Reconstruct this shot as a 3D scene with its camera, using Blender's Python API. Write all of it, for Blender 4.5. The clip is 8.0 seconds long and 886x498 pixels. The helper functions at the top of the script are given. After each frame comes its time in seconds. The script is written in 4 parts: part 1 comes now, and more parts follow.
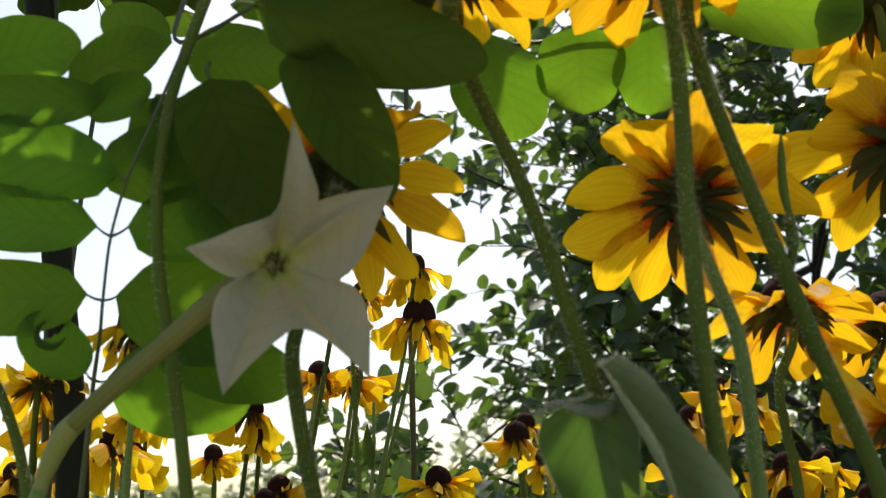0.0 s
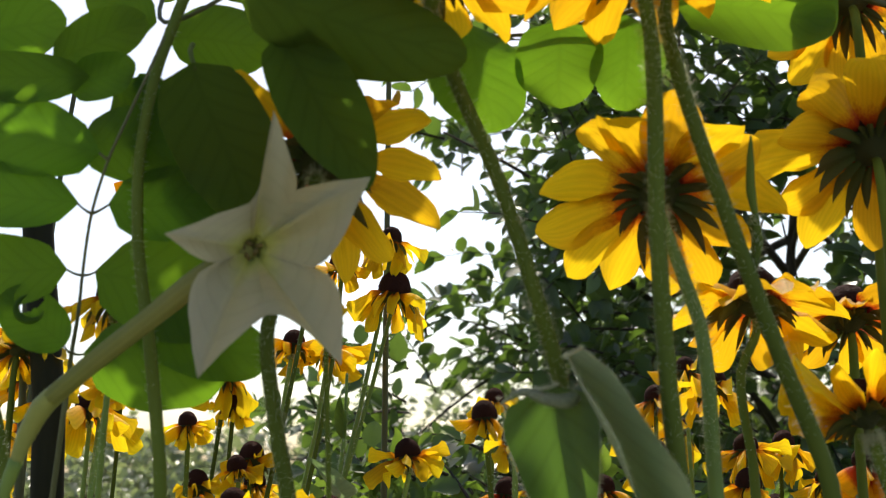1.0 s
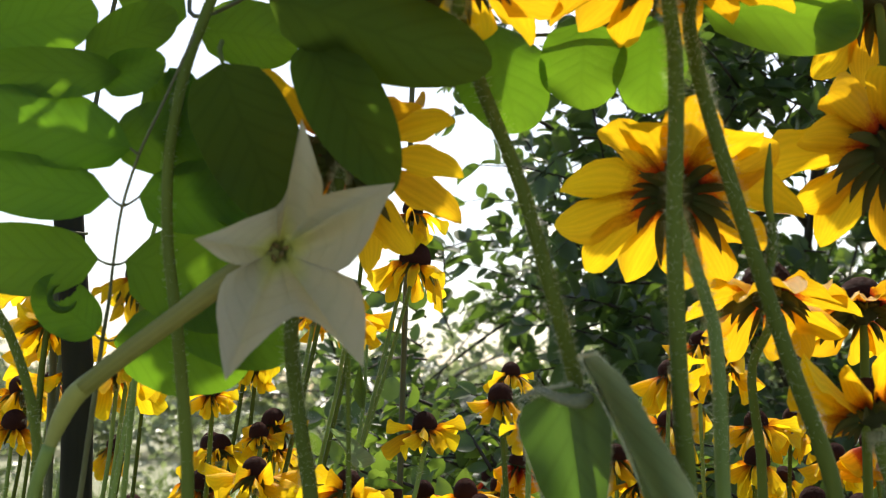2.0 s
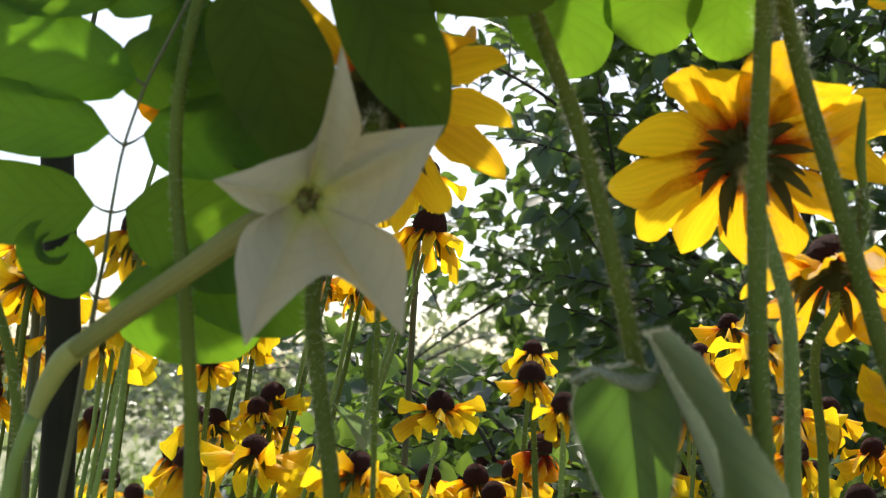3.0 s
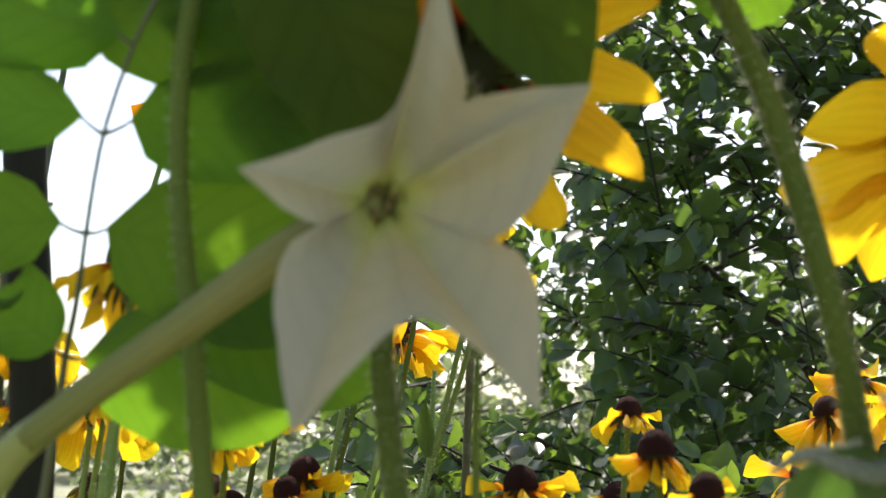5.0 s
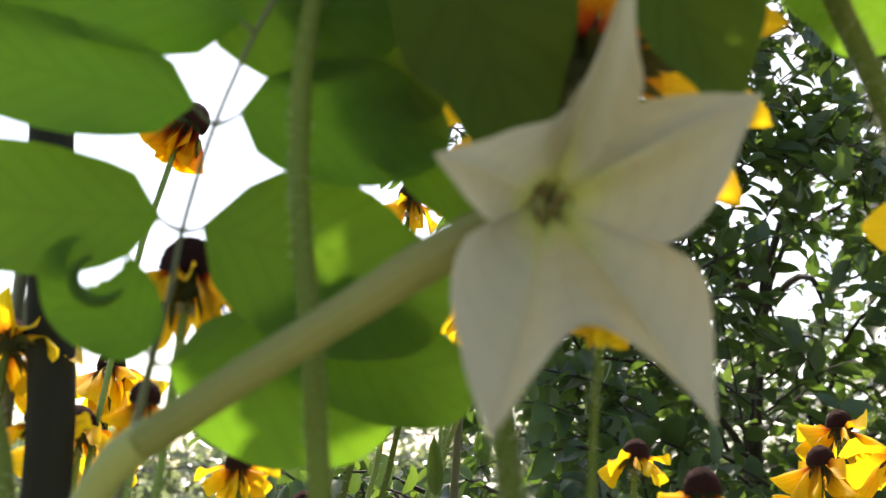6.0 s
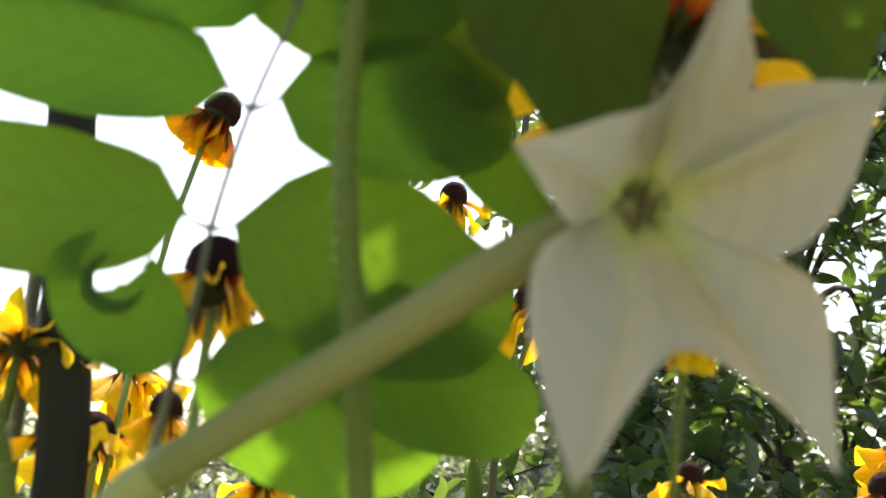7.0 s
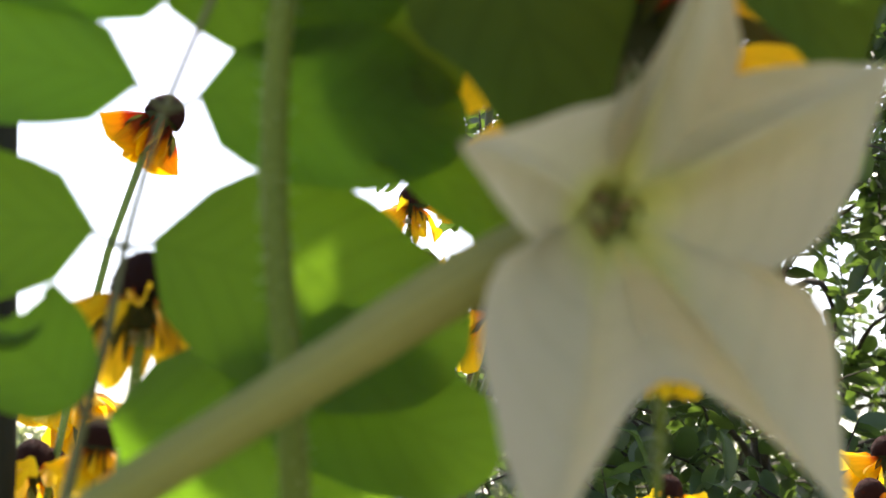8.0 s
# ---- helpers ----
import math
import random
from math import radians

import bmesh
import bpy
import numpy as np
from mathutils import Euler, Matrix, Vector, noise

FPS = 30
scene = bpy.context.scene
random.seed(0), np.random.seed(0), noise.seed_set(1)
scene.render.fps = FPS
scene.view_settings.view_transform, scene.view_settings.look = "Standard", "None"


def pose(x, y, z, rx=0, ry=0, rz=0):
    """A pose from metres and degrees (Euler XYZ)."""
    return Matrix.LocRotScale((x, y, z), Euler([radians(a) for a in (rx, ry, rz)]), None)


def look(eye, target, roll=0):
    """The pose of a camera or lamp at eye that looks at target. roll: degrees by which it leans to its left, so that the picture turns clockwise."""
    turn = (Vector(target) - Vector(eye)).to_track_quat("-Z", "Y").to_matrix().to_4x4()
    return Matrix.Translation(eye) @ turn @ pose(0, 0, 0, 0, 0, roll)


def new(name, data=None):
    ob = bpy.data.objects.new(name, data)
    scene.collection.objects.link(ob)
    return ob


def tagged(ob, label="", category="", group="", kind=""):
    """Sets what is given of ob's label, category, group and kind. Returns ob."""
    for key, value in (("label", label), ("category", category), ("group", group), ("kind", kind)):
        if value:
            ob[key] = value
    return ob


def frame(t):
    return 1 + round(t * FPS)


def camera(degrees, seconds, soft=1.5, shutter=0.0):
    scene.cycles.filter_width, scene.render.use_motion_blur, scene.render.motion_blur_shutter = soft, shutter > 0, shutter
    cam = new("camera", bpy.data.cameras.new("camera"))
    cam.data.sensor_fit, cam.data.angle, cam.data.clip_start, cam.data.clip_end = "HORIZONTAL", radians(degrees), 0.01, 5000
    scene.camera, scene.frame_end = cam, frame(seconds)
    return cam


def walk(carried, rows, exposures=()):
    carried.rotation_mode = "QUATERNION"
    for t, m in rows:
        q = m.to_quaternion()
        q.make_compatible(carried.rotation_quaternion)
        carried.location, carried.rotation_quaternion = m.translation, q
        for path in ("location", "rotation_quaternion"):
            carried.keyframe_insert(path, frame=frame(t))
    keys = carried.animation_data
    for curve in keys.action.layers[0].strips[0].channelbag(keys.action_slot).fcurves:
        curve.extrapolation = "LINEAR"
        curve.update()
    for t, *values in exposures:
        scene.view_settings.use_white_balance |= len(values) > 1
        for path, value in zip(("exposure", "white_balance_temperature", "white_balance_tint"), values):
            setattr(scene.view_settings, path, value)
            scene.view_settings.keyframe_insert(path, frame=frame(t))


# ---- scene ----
cam = camera(42, 8.0, soft=1.0)
PATH = [
    (0, look((0.0000, -0.0000, 0.6600), (0.0001, 0.9719, 0.8956), -2.00)),
    (0.5, look((0.0011, 0.0039, 0.6640), (0.0119, 0.9795, 0.8830), -1.26)),
    (1, look((0.0026, -0.0126, 0.6703), (0.0188, 0.9678, 0.8668), -0.26)),
    (1.5, look((0.0023, -0.0200, 0.6860), (0.0178, 0.9658, 0.8530), 0.47)),
    (2, look((0.0016, -0.0273, 0.6946), (0.0016, 0.9633, 0.8313), 1.14)),
    (2.2, look((0.0046, -0.0248, 0.6933), (-0.0020, 0.9666, 0.8235), 1.38)),
    (3.3, look((-0.0273, 0.0601, 0.6927), (-0.0008, 1.0524, 0.8136), 3.17)),
    (3.5, look((-0.0149, 0.0813, 0.6971), (-0.0098, 1.0741, 0.8173), 2.05)),
    (4, look((-0.0304, 0.0981, 0.6987), (-0.0137, 1.0892, 0.8310), 2.80)),
    (4.5, look((-0.0354, 0.1219, 0.7030), (-0.0345, 1.1127, 0.8383), 2.97)),
    (4.7, look((-0.0363, 0.1370, 0.7035), (-0.0492, 1.1262, 0.8500), 1.90)),
    (5.8, look((-0.0937, 0.1659, 0.6970), (0.0170, 1.1405, 0.8917), 3.08)),
    (6, look((-0.0979, 0.1689, 0.6928), (0.0062, 1.1409, 0.9037), 3.34)),
    (6.5, look((-0.1087, 0.1882, 0.7008), (0.0079, 1.1609, 0.9017), 3.14)),
    (7, look((-0.1023, 0.2000, 0.6997), (-0.0194, 1.1740, 0.9106), 4.84)),
    (7.5, look((-0.0948, 0.2096, 0.7030), (-0.0233, 1.1843, 0.9148), 4.52)),
    (8, look((-0.0959, 0.2251, 0.7081), (0.0114, 1.1962, 0.9211), 3.22)),
]
cam.data.dof.use_dof, cam.data.dof.focus_distance, cam.data.dof.aperture_fstop = True, 0.70, 18.5
walk(cam, PATH, exposures=((0.0, 0.24, 6850, 9), (2.0, 0.63, 6800, 10), (4.5, 0.91, 6550, 11), (6.5, 1.32, 6900, 14), (8.0, 1.39, 6900, 15)))

# ---- light ----
SUN_EL, SUN_AZ = 52.0, 8.0       # degrees above the horizon, degrees right of straight ahead
world = bpy.data.worlds.new("sky")
scene.world = world
world.use_nodes = True
wn, wl = world.node_tree.nodes, world.node_tree.links
sky = wn.new("ShaderNodeTexSky")
sky.sky_type, sky.sun_disc = 'NISHITA', False
sky.sun_elevation, sky.sun_rotation = radians(SUN_EL), radians(SUN_AZ)
sky.air_density, sky.dust_density, sky.ozone_density = 1.05, 2.1, 1.0
wl.new(sky.outputs[0], wn["Background"].inputs[0])
wn["Background"].inputs[1].default_value = 0.15
sun = new("sun", bpy.data.lights.new("sun", "SUN"))
sun.data.energy, sun.data.angle, sun.data.color = 4.4, radians(0.5), (1.0, 0.95, 0.86)
to_sun = Vector((math.sin(radians(SUN_AZ)) * math.cos(radians(SUN_EL)), math.cos(radians(SUN_AZ)) * math.cos(radians(SUN_EL)), math.sin(radians(SUN_EL))))
sun.matrix_world = look(to_sun * 20, (0, 0, 0))


# ---- materials ----
def material(name):
    m = bpy.data.materials.new(name)
    m.use_nodes = True
    m.node_tree.nodes.clear()
    return m, m.node_tree.nodes, m.node_tree.links


def ramp(nodes, links, source, stops):
    r = nodes.new("ShaderNodeValToRGB")
    while len(r.color_ramp.elements) < len(stops):
        r.color_ramp.elements.new(0.5)
    for e, (p, c) in zip(r.color_ramp.elements, stops):
        e.position, e.color = p, (*c, 1)
    links.new(source, r.inputs[0])
    return r


def math_node(nodes, links, op, a, b=None, c=None):
    n = nodes.new("ShaderNodeMath")
    n.operation = op
    for i, v in enumerate((a, b, c)):
        if v is None:
            continue
        if isinstance(v, (int, float)):
            n.inputs[i].default_value = v
        else:
            links.new(v, n.inputs[i])
    return n.outputs[0]


def sheet_material(name, stops, through_stops, share=0.5, rough=0.5, veins=0.0, vein_count=9.0, ridges=0.0, grain=60.0, vary=0.25, spec=0.35, mottle=0.36):
    """Leaf or petal: a thin sheet that lets light through; colour runs from base to tip, with veins, mottling and a change from piece to piece."""
    m, n, l = material(name)
    out = n.new("ShaderNodeOutputMaterial")
    uv = n.new("ShaderNodeUVMap")
    sep = n.new("ShaderNodeSeparateXYZ")
    l.new(uv.outputs[0], sep.inputs[0])
    geo = n.new("ShaderNodeTexCoord")
    big = n.new("ShaderNodeTexNoise")
    big.inputs["Scale"].default_value, big.inputs["Detail"].default_value = grain, 4
    l.new(geo.outputs["Object"], big.inputs["Vector"])
    fine = n.new("ShaderNodeTexNoise")
    fine.inputs["Scale"].default_value, fine.inputs["Detail"].default_value = grain * 9, 3
    l.new(geo.outputs["Object"], fine.inputs["Vector"])
    pos = math_node(n, l, 'MULTIPLY_ADD', math_node(n, l, 'SUBTRACT', big.outputs[0], 0.5), 0.25, sep.outputs[1])
    front = ramp(n, l, pos, stops)
    back = ramp(n, l, pos, through_stops)
    info = n.new("ShaderNodeObjectInfo")
    across = math_node(n, l, 'ABSOLUTE', math_node(n, l, 'SUBTRACT', sep.outputs[0], 0.5))
    # side veins run outward and forward from the midrib
    phase = math_node(n, l, 'MULTIPLY', math_node(n, l, 'SUBTRACT', sep.outputs[1], math_node(n, l, 'MULTIPLY', across, 0.55)), vein_count)
    saw = math_node(n, l, 'ABSOLUTE', math_node(n, l, 'SUBTRACT', math_node(n, l, 'FRACT', phase), 0.5))
    side = math_node(n, l, 'SMOOTH_MIN', math_node(n, l, 'MULTIPLY', saw, 5.0), 1.0, 0.3)
    mid = math_node(n, l, 'MINIMUM', math_node(n, l, 'MULTIPLY', across, 22.0), 1.0)
    vein = math_node(n, l, 'MULTIPLY', side, mid)
    lines = math_node(n, l, 'SINE', math_node(n, l, 'MULTIPLY', sep.outputs[0], 62.0))
    value = math_node(n, l, 'MULTIPLY_ADD', math_node(n, l, 'SUBTRACT', vein, 1.0), veins, 1.0)
    value = math_node(n, l, 'MULTIPLY', value, math_node(n, l, 'MULTIPLY_ADD', info.outputs["Random"], vary, 1.0 - vary / 2))
    value = math_node(n, l, 'MULTIPLY', value, math_node(n, l, 'MULTIPLY_ADD', fine.outputs[0], mottle, 1.0 - mottle / 2))
    value = math_node(n, l, 'MULTIPLY', value, math_node(n, l, 'MULTIPLY_ADD', lines, ridges, 1.0))

    def shade(ramp_node):
        h = n.new("ShaderNodeHueSaturation")
        l.new(ramp_node.outputs[0], h.inputs["Color"])
        l.new(value, h.inputs["Value"])
        l.new(math_node(n, l, 'MULTIPLY_ADD', info.outputs["Random"], 0.02, 0.49), h.inputs["Hue"])
        return h.outputs[0]

    bump = n.new("ShaderNodeBump")
    bump.inputs["Strength"].default_value, bump.inputs["Distance"].default_value = 0.35, 0.0006
    l.new(math_node(n, l, 'ADD', math_node(n, l, 'MULTIPLY', vein, 0.6 if veins else 0.0), math_node(n, l, 'MULTIPLY_ADD', lines, 4 * ridges, fine.outputs[0])), bump.inputs["Height"])
    skin = n.new("ShaderNodeBsdfPrincipled")
    skin.inputs["Roughness"].default_value = rough
    skin.inputs["Specular IOR Level"].default_value = spec
    l.new(shade(front), skin.inputs["Base Color"])
    l.new(bump.outputs[0], skin.inputs["Normal"])
    glow = n.new("ShaderNodeBsdfTranslucent")
    l.new(shade(back), glow.inputs["Color"])
    l.new(bump.outputs[0], glow.inputs["Normal"])
    mix = n.new("ShaderNodeMixShader")
    mix.inputs[0].default_value = share
    l.new(skin.outputs[0], mix.inputs[1])
    l.new(glow.outputs[0], mix.inputs[2])
    l.new(mix.outputs[0], out.inputs[0])
    return m


def solid_material(name, low, high, scale=80.0, rough=0.6, bump=0.3, stretch=(1, 1, 1), spec=0.3, dist=0.0008, detail=5):
    m, n, l = material(name)
    out = n.new("ShaderNodeOutputMaterial")
    tc = n.new("ShaderNodeTexCoord")
    mp = n.new("ShaderNodeMapping")
    mp.inputs["Scale"].default_value = stretch
    l.new(tc.outputs["Object"], mp.inputs["Vector"])
    tex = n.new("ShaderNodeTexNoise")
    tex.inputs["Scale"].default_value, tex.inputs["Detail"].default_value = scale, detail
    l.new(mp.outputs[0], tex.inputs["Vector"])
    wide = n.new("ShaderNodeTexNoise")
    wide.inputs["Scale"].default_value = scale * 0.12
    l.new(tc.outputs["Object"], wide.inputs["Vector"])
    r = ramp(n, l, math_node(n, l, 'MULTIPLY_ADD', wide.outputs[0], 0.5, math_node(n, l, 'MULTIPLY', tex.outputs[0], 0.5)), ((0.3, low), (0.7, high)))
    info = n.new("ShaderNodeObjectInfo")
    h = n.new("ShaderNodeHueSaturation")
    l.new(math_node(n, l, 'MULTIPLY_ADD', info.outputs["Random"], 0.4, 0.8), h.inputs["Value"])
    l.new(r.outputs[0], h.inputs["Color"])
    b = n.new("ShaderNodeBump")
    b.inputs["Strength"].default_value, b.inputs["Distance"].default_value = bump, dist
    l.new(tex.outputs[0], b.inputs["Height"])
    p = n.new("ShaderNodeBsdfPrincipled")
    p.inputs["Roughness"].default_value, p.inputs["Specular IOR Level"].default_value = rough, spec
    l.new(h.outputs[0], p.inputs["Base Color"])
    l.new(b.outputs[0], p.inputs["Normal"])
    l.new(p.outputs[0], out.inputs[0])
    return m


M_LEAFLET = sheet_material("leaflet_green", ((0.0, (0.050, 0.088, 0.016)), (1.0, (0.060, 0.104, 0.019))),
                           ((0.0, (0.175, 0.375, 0.016)), (0.5, (0.205, 0.42, 0.018)), (1.0, (0.235, 0.455, 0.020))), share=0.48, veins=0.09, vein_count=8, rough=0.6, spec=0.18)
# leaf green with shade put into its colour: darker, and less light comes through
M_SHADE_TONED = sheet_material("shade_toned_leaf", ((0.0, (0.050, 0.076, 0.014)), (1.0, (0.060, 0.090, 0.018))),
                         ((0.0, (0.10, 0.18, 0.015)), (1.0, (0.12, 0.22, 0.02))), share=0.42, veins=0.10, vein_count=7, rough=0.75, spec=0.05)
M_HAIRY = sheet_material("hairy_leaf_green", ((0.0, (0.15, 0.19, 0.09)), (1.0, (0.12, 0.17, 0.065))),
                         ((0.0, (0.10, 0.19, 0.02)), (1.0, (0.15, 0.28, 0.02))), share=0.45, veins=0.12, vein_count=6, rough=0.75, spec=0.15)
M_GREY_LEAF = sheet_material("grey_hairy_leaf", ((0.0, (0.34, 0.34, 0.28)), (1.0, (0.22, 0.25, 0.18))),
                             ((0.0, (0.22, 0.30, 0.12)), (1.0, (0.20, 0.30, 0.09))), share=0.35, veins=0.08, rough=0.8, spec=0.1)
M_PETAL = sheet_material("yellow_petal", ((0.0, (0.10, 0.015, 0.008)), (0.15, (0.30, 0.05, 0.006)), (0.36, (0.66, 0.355, 0.012)), (1.0, (0.72, 0.425, 0.014))),
                         ((0.0, (0.26, 0.015, 0.01)), (0.15, (0.48, 0.08, 0.006)), (0.36, (0.80, 0.46, 0.012)), (1.0, (0.84, 0.53, 0.014))), share=0.55, ridges=0.05, grain=25, vary=0.2, rough=0.55, spec=0.2)
M_PETAL_DARK = sheet_material("mahogany_petal", ((0.0, (0.12, 0.012, 0.006)), (0.45, (0.30, 0.05, 0.006)), (0.62, (0.75, 0.36, 0.006)), (1.0, (0.80, 0.42, 0.008))),
                              ((0.0, (0.40, 0.02, 0.006)), (0.45, (0.65, 0.10, 0.005)), (0.62, (0.92, 0.46, 0.004)), (1.0, (0.95, 0.55, 0.006))), share=0.55, ridges=0.05, grain=25, vary=0.2, rough=0.55, spec=0.2)
M_BRACT = sheet_material("flower_bract", ((0.0, (0.055, 0.075, 0.02)), (1.0, (0.085, 0.070, 0.020))), ((0.0, (0.10, 0.12, 0.02)), (1.0, (0.14, 0.11, 0.02))), share=0.35, rough=0.75, veins=0.1)
M_WHITE = sheet_material("white_petal", ((0.0, (0.34, 0.35, 0.08)), (0.10, (0.42, 0.42, 0.14)), (0.34, (0.43, 0.395, 0.25)), (1.0, (0.455, 0.415, 0.30))),
                         ((0.0, (0.40, 0.42, 0.08)), (0.10, (0.46, 0.46, 0.14)), (0.34, (0.48, 0.44, 0.26)), (1.0, (0.51, 0.465, 0.31))), share=0.42, veins=0.05, vein_count=5, grain=40, vary=0.02, mottle=0.06, rough=0.6, spec=0.15)
M_TREE_LEAF = sheet_material("tree_leaf", ((0.0, (0.050, 0.072, 0.034)), (1.0, (0.066, 0.092, 0.042))), ((0.0, (0.13, 0.215, 0.028)), (1.0, (0.165, 0.27, 0.032))), share=0.40, rough=0.38, spec=0.5, grain=8, vary=0.0)
M_SHRUB_LEAF = sheet_material("shrub_leaf", ((0.0, (0.075, 0.095, 0.055)), (1.0, (0.105, 0.125, 0.075))), ((0.0, (0.26, 0.33, 0.12)), (1.0, (0.33, 0.40, 0.16))), share=0.45, rough=0.30, spec=0.8, grain=8, vary=0.0)
M_GRASS = sheet_material("grass_blade", ((0.0, (0.07, 0.10, 0.03)), (1.0, (0.09, 0.14, 0.035))), ((0.0, (0.18, 0.30, 0.03)), (1.0, (0.24, 0.36, 0.04))), share=0.4, rough=0.45, spec=0.5, grain=8, vary=0.0)
M_STEM = solid_material("green_stem", (0.070, 0.098, 0.014), (0.105, 0.135, 0.024), scale=220, stretch=(1, 1, 0.06), rough=0.6, bump=0.18, spec=0.12)
M_STEM_PALE = solid_material("pale_green_stem", (0.12, 0.18, 0.04), (0.19, 0.27, 0.06), scale=160, stretch=(1, 1, 0.12), rough=0.5, bump=0.3)
M_VINE = solid_material("vine_stalk", (0.06, 0.065, 0.035), (0.11, 0.115, 0.055), scale=200, stretch=(1, 1, 0.2), rough=0.6)
M_TUBE = sheet_material("flower_tube", ((0.0, (0.26, 0.25, 0.070)), (0.5, (0.30, 0.28, 0.100)), (1.0, (0.26, 0.265, 0.080))), ((0.0, (0.27, 0.275, 0.065)), (0.5, (0.32, 0.30, 0.090)), (1.0, (0.25, 0.28, 0.065))), share=0.4, ridges=0.05, grain=30, vary=0.02, rough=0.6, spec=0.2, mottle=0.1)
M_CALYX = solid_material("calyx_green", (0.18, 0.19, 0.050), (0.235, 0.245, 0.074), scale=120, rough=0.6)
M_THROAT = solid_material("throat_green", (0.13, 0.14, 0.03), (0.25, 0.26, 0.07), scale=220, rough=0.7)
M_ANTHER = solid_material("anther_brown", (0.07, 0.05, 0.016), (0.18, 0.13, 0.04), scale=500, rough=0.8)
M_CONE = solid_material("cone_dark_brown", (0.022, 0.008, 0.007), (0.085, 0.030, 0.022), scale=420, rough=0.85, bump=0.8, dist=0.0015, spec=0.1)
M_BUR = solid_material("bur_green_brown", (0.035, 0.040, 0.014), (0.075, 0.080, 0.026), scale=300, rough=0.85, bump=0.8, dist=0.0012)
M_BARK = solid_material("dark_bark", (0.025, 0.02, 0.015), (0.07, 0.055, 0.04), scale=35, stretch=(1, 1, 0.25), rough=0.85, bump=0.8, dist=0.006)
M_STAKE = solid_material("stake_dark_paint", (0.012, 0.012, 0.008), (0.028, 0.027, 0.018), scale=120, stretch=(1, 1, 0.1), rough=0.75, bump=0.3, spec=0.08)
M_GROUND = solid_material("dry_soil_and_turf", (0.14, 0.15, 0.08), (0.33, 0.32, 0.22), scale=9, rough=0.95, bump=0.9, dist=0.03, detail=8)
M_HAIR = sheet_material("plant_hair", ((0.0, (0.22, 0.25, 0.14)), (1.0, (0.36, 0.38, 0.28))), ((0.0, (0.8, 0.82, 0.66)), (1.0, (0.9, 0.9, 0.8))), share=0.6, rough=0.35, vary=0.0)


# ---- building blocks ----
def mesh_of(name, verts, faces, mat, uvs=None, smooth=True):
    me = bpy.data.meshes.new(name)
    me.from_pydata([tuple(v) for v in verts], [], faces)
    if uvs is not None:
        layer = me.uv_layers.new(name="UVMap")
        idx = np.empty(len(me.loops), dtype=np.int32)
        me.loops.foreach_get("vertex_index", idx)
        layer.data.foreach_set("uv", np.asarray(uvs, dtype=np.float32)[idx].ravel())
    me.materials.append(mat)
    if smooth:
        me.polygons.foreach_set("use_smooth", [True] * len(me.polygons))
    me.update()
    return me


def piece(name, me, parent=None, m=None, label=""):
    """Links a mesh as one object, under its thing if it has one, at the world pose m."""
    ob = new(name, me)
    if parent is not None:
        ob.parent = parent
        up = parent.matrix_basis if parent.parent is None else parent.parent.matrix_basis @ parent.matrix_basis
        ob.matrix_basis = up.inverted() @ (m if m is not None else Matrix.Identity(4))
    elif m is not None:
        ob.matrix_basis = m
    if label:
        ob["label"] = label
    return ob


def thing(name, at, label, category, group="", kind=""):
    ob = new(name)
    ob.empty_display_size = 0.01
    ob.matrix_basis = Matrix.Translation(at)
    return tagged(ob, label, category, group, kind)


def smooth_path(pts, steps):
    """A curve through the points that never swings past them."""
    p = [Vector(q) for q in pts]
    n = len(p)
    way = [(p[min(i + 1, n - 1)] - p[max(i - 1, 0)]).normalized() for i in range(n)]
    for i in range(1, n - 1):
        way[i] = ((p[i + 1] - p[i]).normalized() + (p[i] - p[i - 1]).normalized()).normalized()
    out = []
    for i in range(n - 1):
        length = (p[i + 1] - p[i]).length * 0.85
        for k in range(steps):
            s = k / steps
            out.append((2 * s ** 3 - 3 * s * s + 1) * p[i] + (s ** 3 - 2 * s * s + s) * length * way[i] + (3 * s * s - 2 * s ** 3) * p[i + 1] + (s ** 3 - s * s) * length * way[i + 1])
    out.append(p[-1])
    return out


def tube_data(path, radii, segs=8, wobble=0.0, rng=None):
    """Rings along a path; radii has a value for each point of it. Returns vertices, faces and uvs, with closed ends."""
    verts, faces, uvs = [], [], []
    n = len(path)
    side = Vector((1, 0, 0))
    for i, p in enumerate(path):
        d = (path[min(i + 1, n - 1)] - path[max(i - 1, 0)]).normalized()
        side = (side - d * side.dot(d))
        if side.length < 1e-4:
            side = d.orthogonal()
        side.normalize()
        other = d.cross(side)
        for k in range(segs):
            a = 2 * math.pi * k / segs
            r = radii[i] * (1 + (rng.uniform(-wobble, wobble) if wobble else 0))
            verts.append(p + side * (r * math.cos(a)) + other * (r * math.sin(a)))
            uvs.append((k / segs, i / (n - 1)))
    for i in range(n - 1):
        for k in range(segs):
            a, b = i * segs + k, i * segs + (k + 1) % segs
            faces.append((a, b, b + segs, a + segs))
    faces.append(tuple(range(segs - 1, -1, -1)))
    faces.append(tuple(range((n - 1) * segs, n * segs)))
    return verts, faces, uvs


def lerp_list(values, n):
    return list(np.interp(np.linspace(0, 1, n), np.linspace(0, 1, len(values)), values))


def tube(name, pts, radii, mat, parent, steps=6, segs=10, label="", wobble=0.0, seed=1):
    path = smooth_path(pts, steps)
    v, f, uv = tube_data(path, lerp_list(radii, len(path)), segs, wobble, random.Random(seed))
    return piece(name, mesh_of(name, v, f, mat, uv), parent, None, label), path


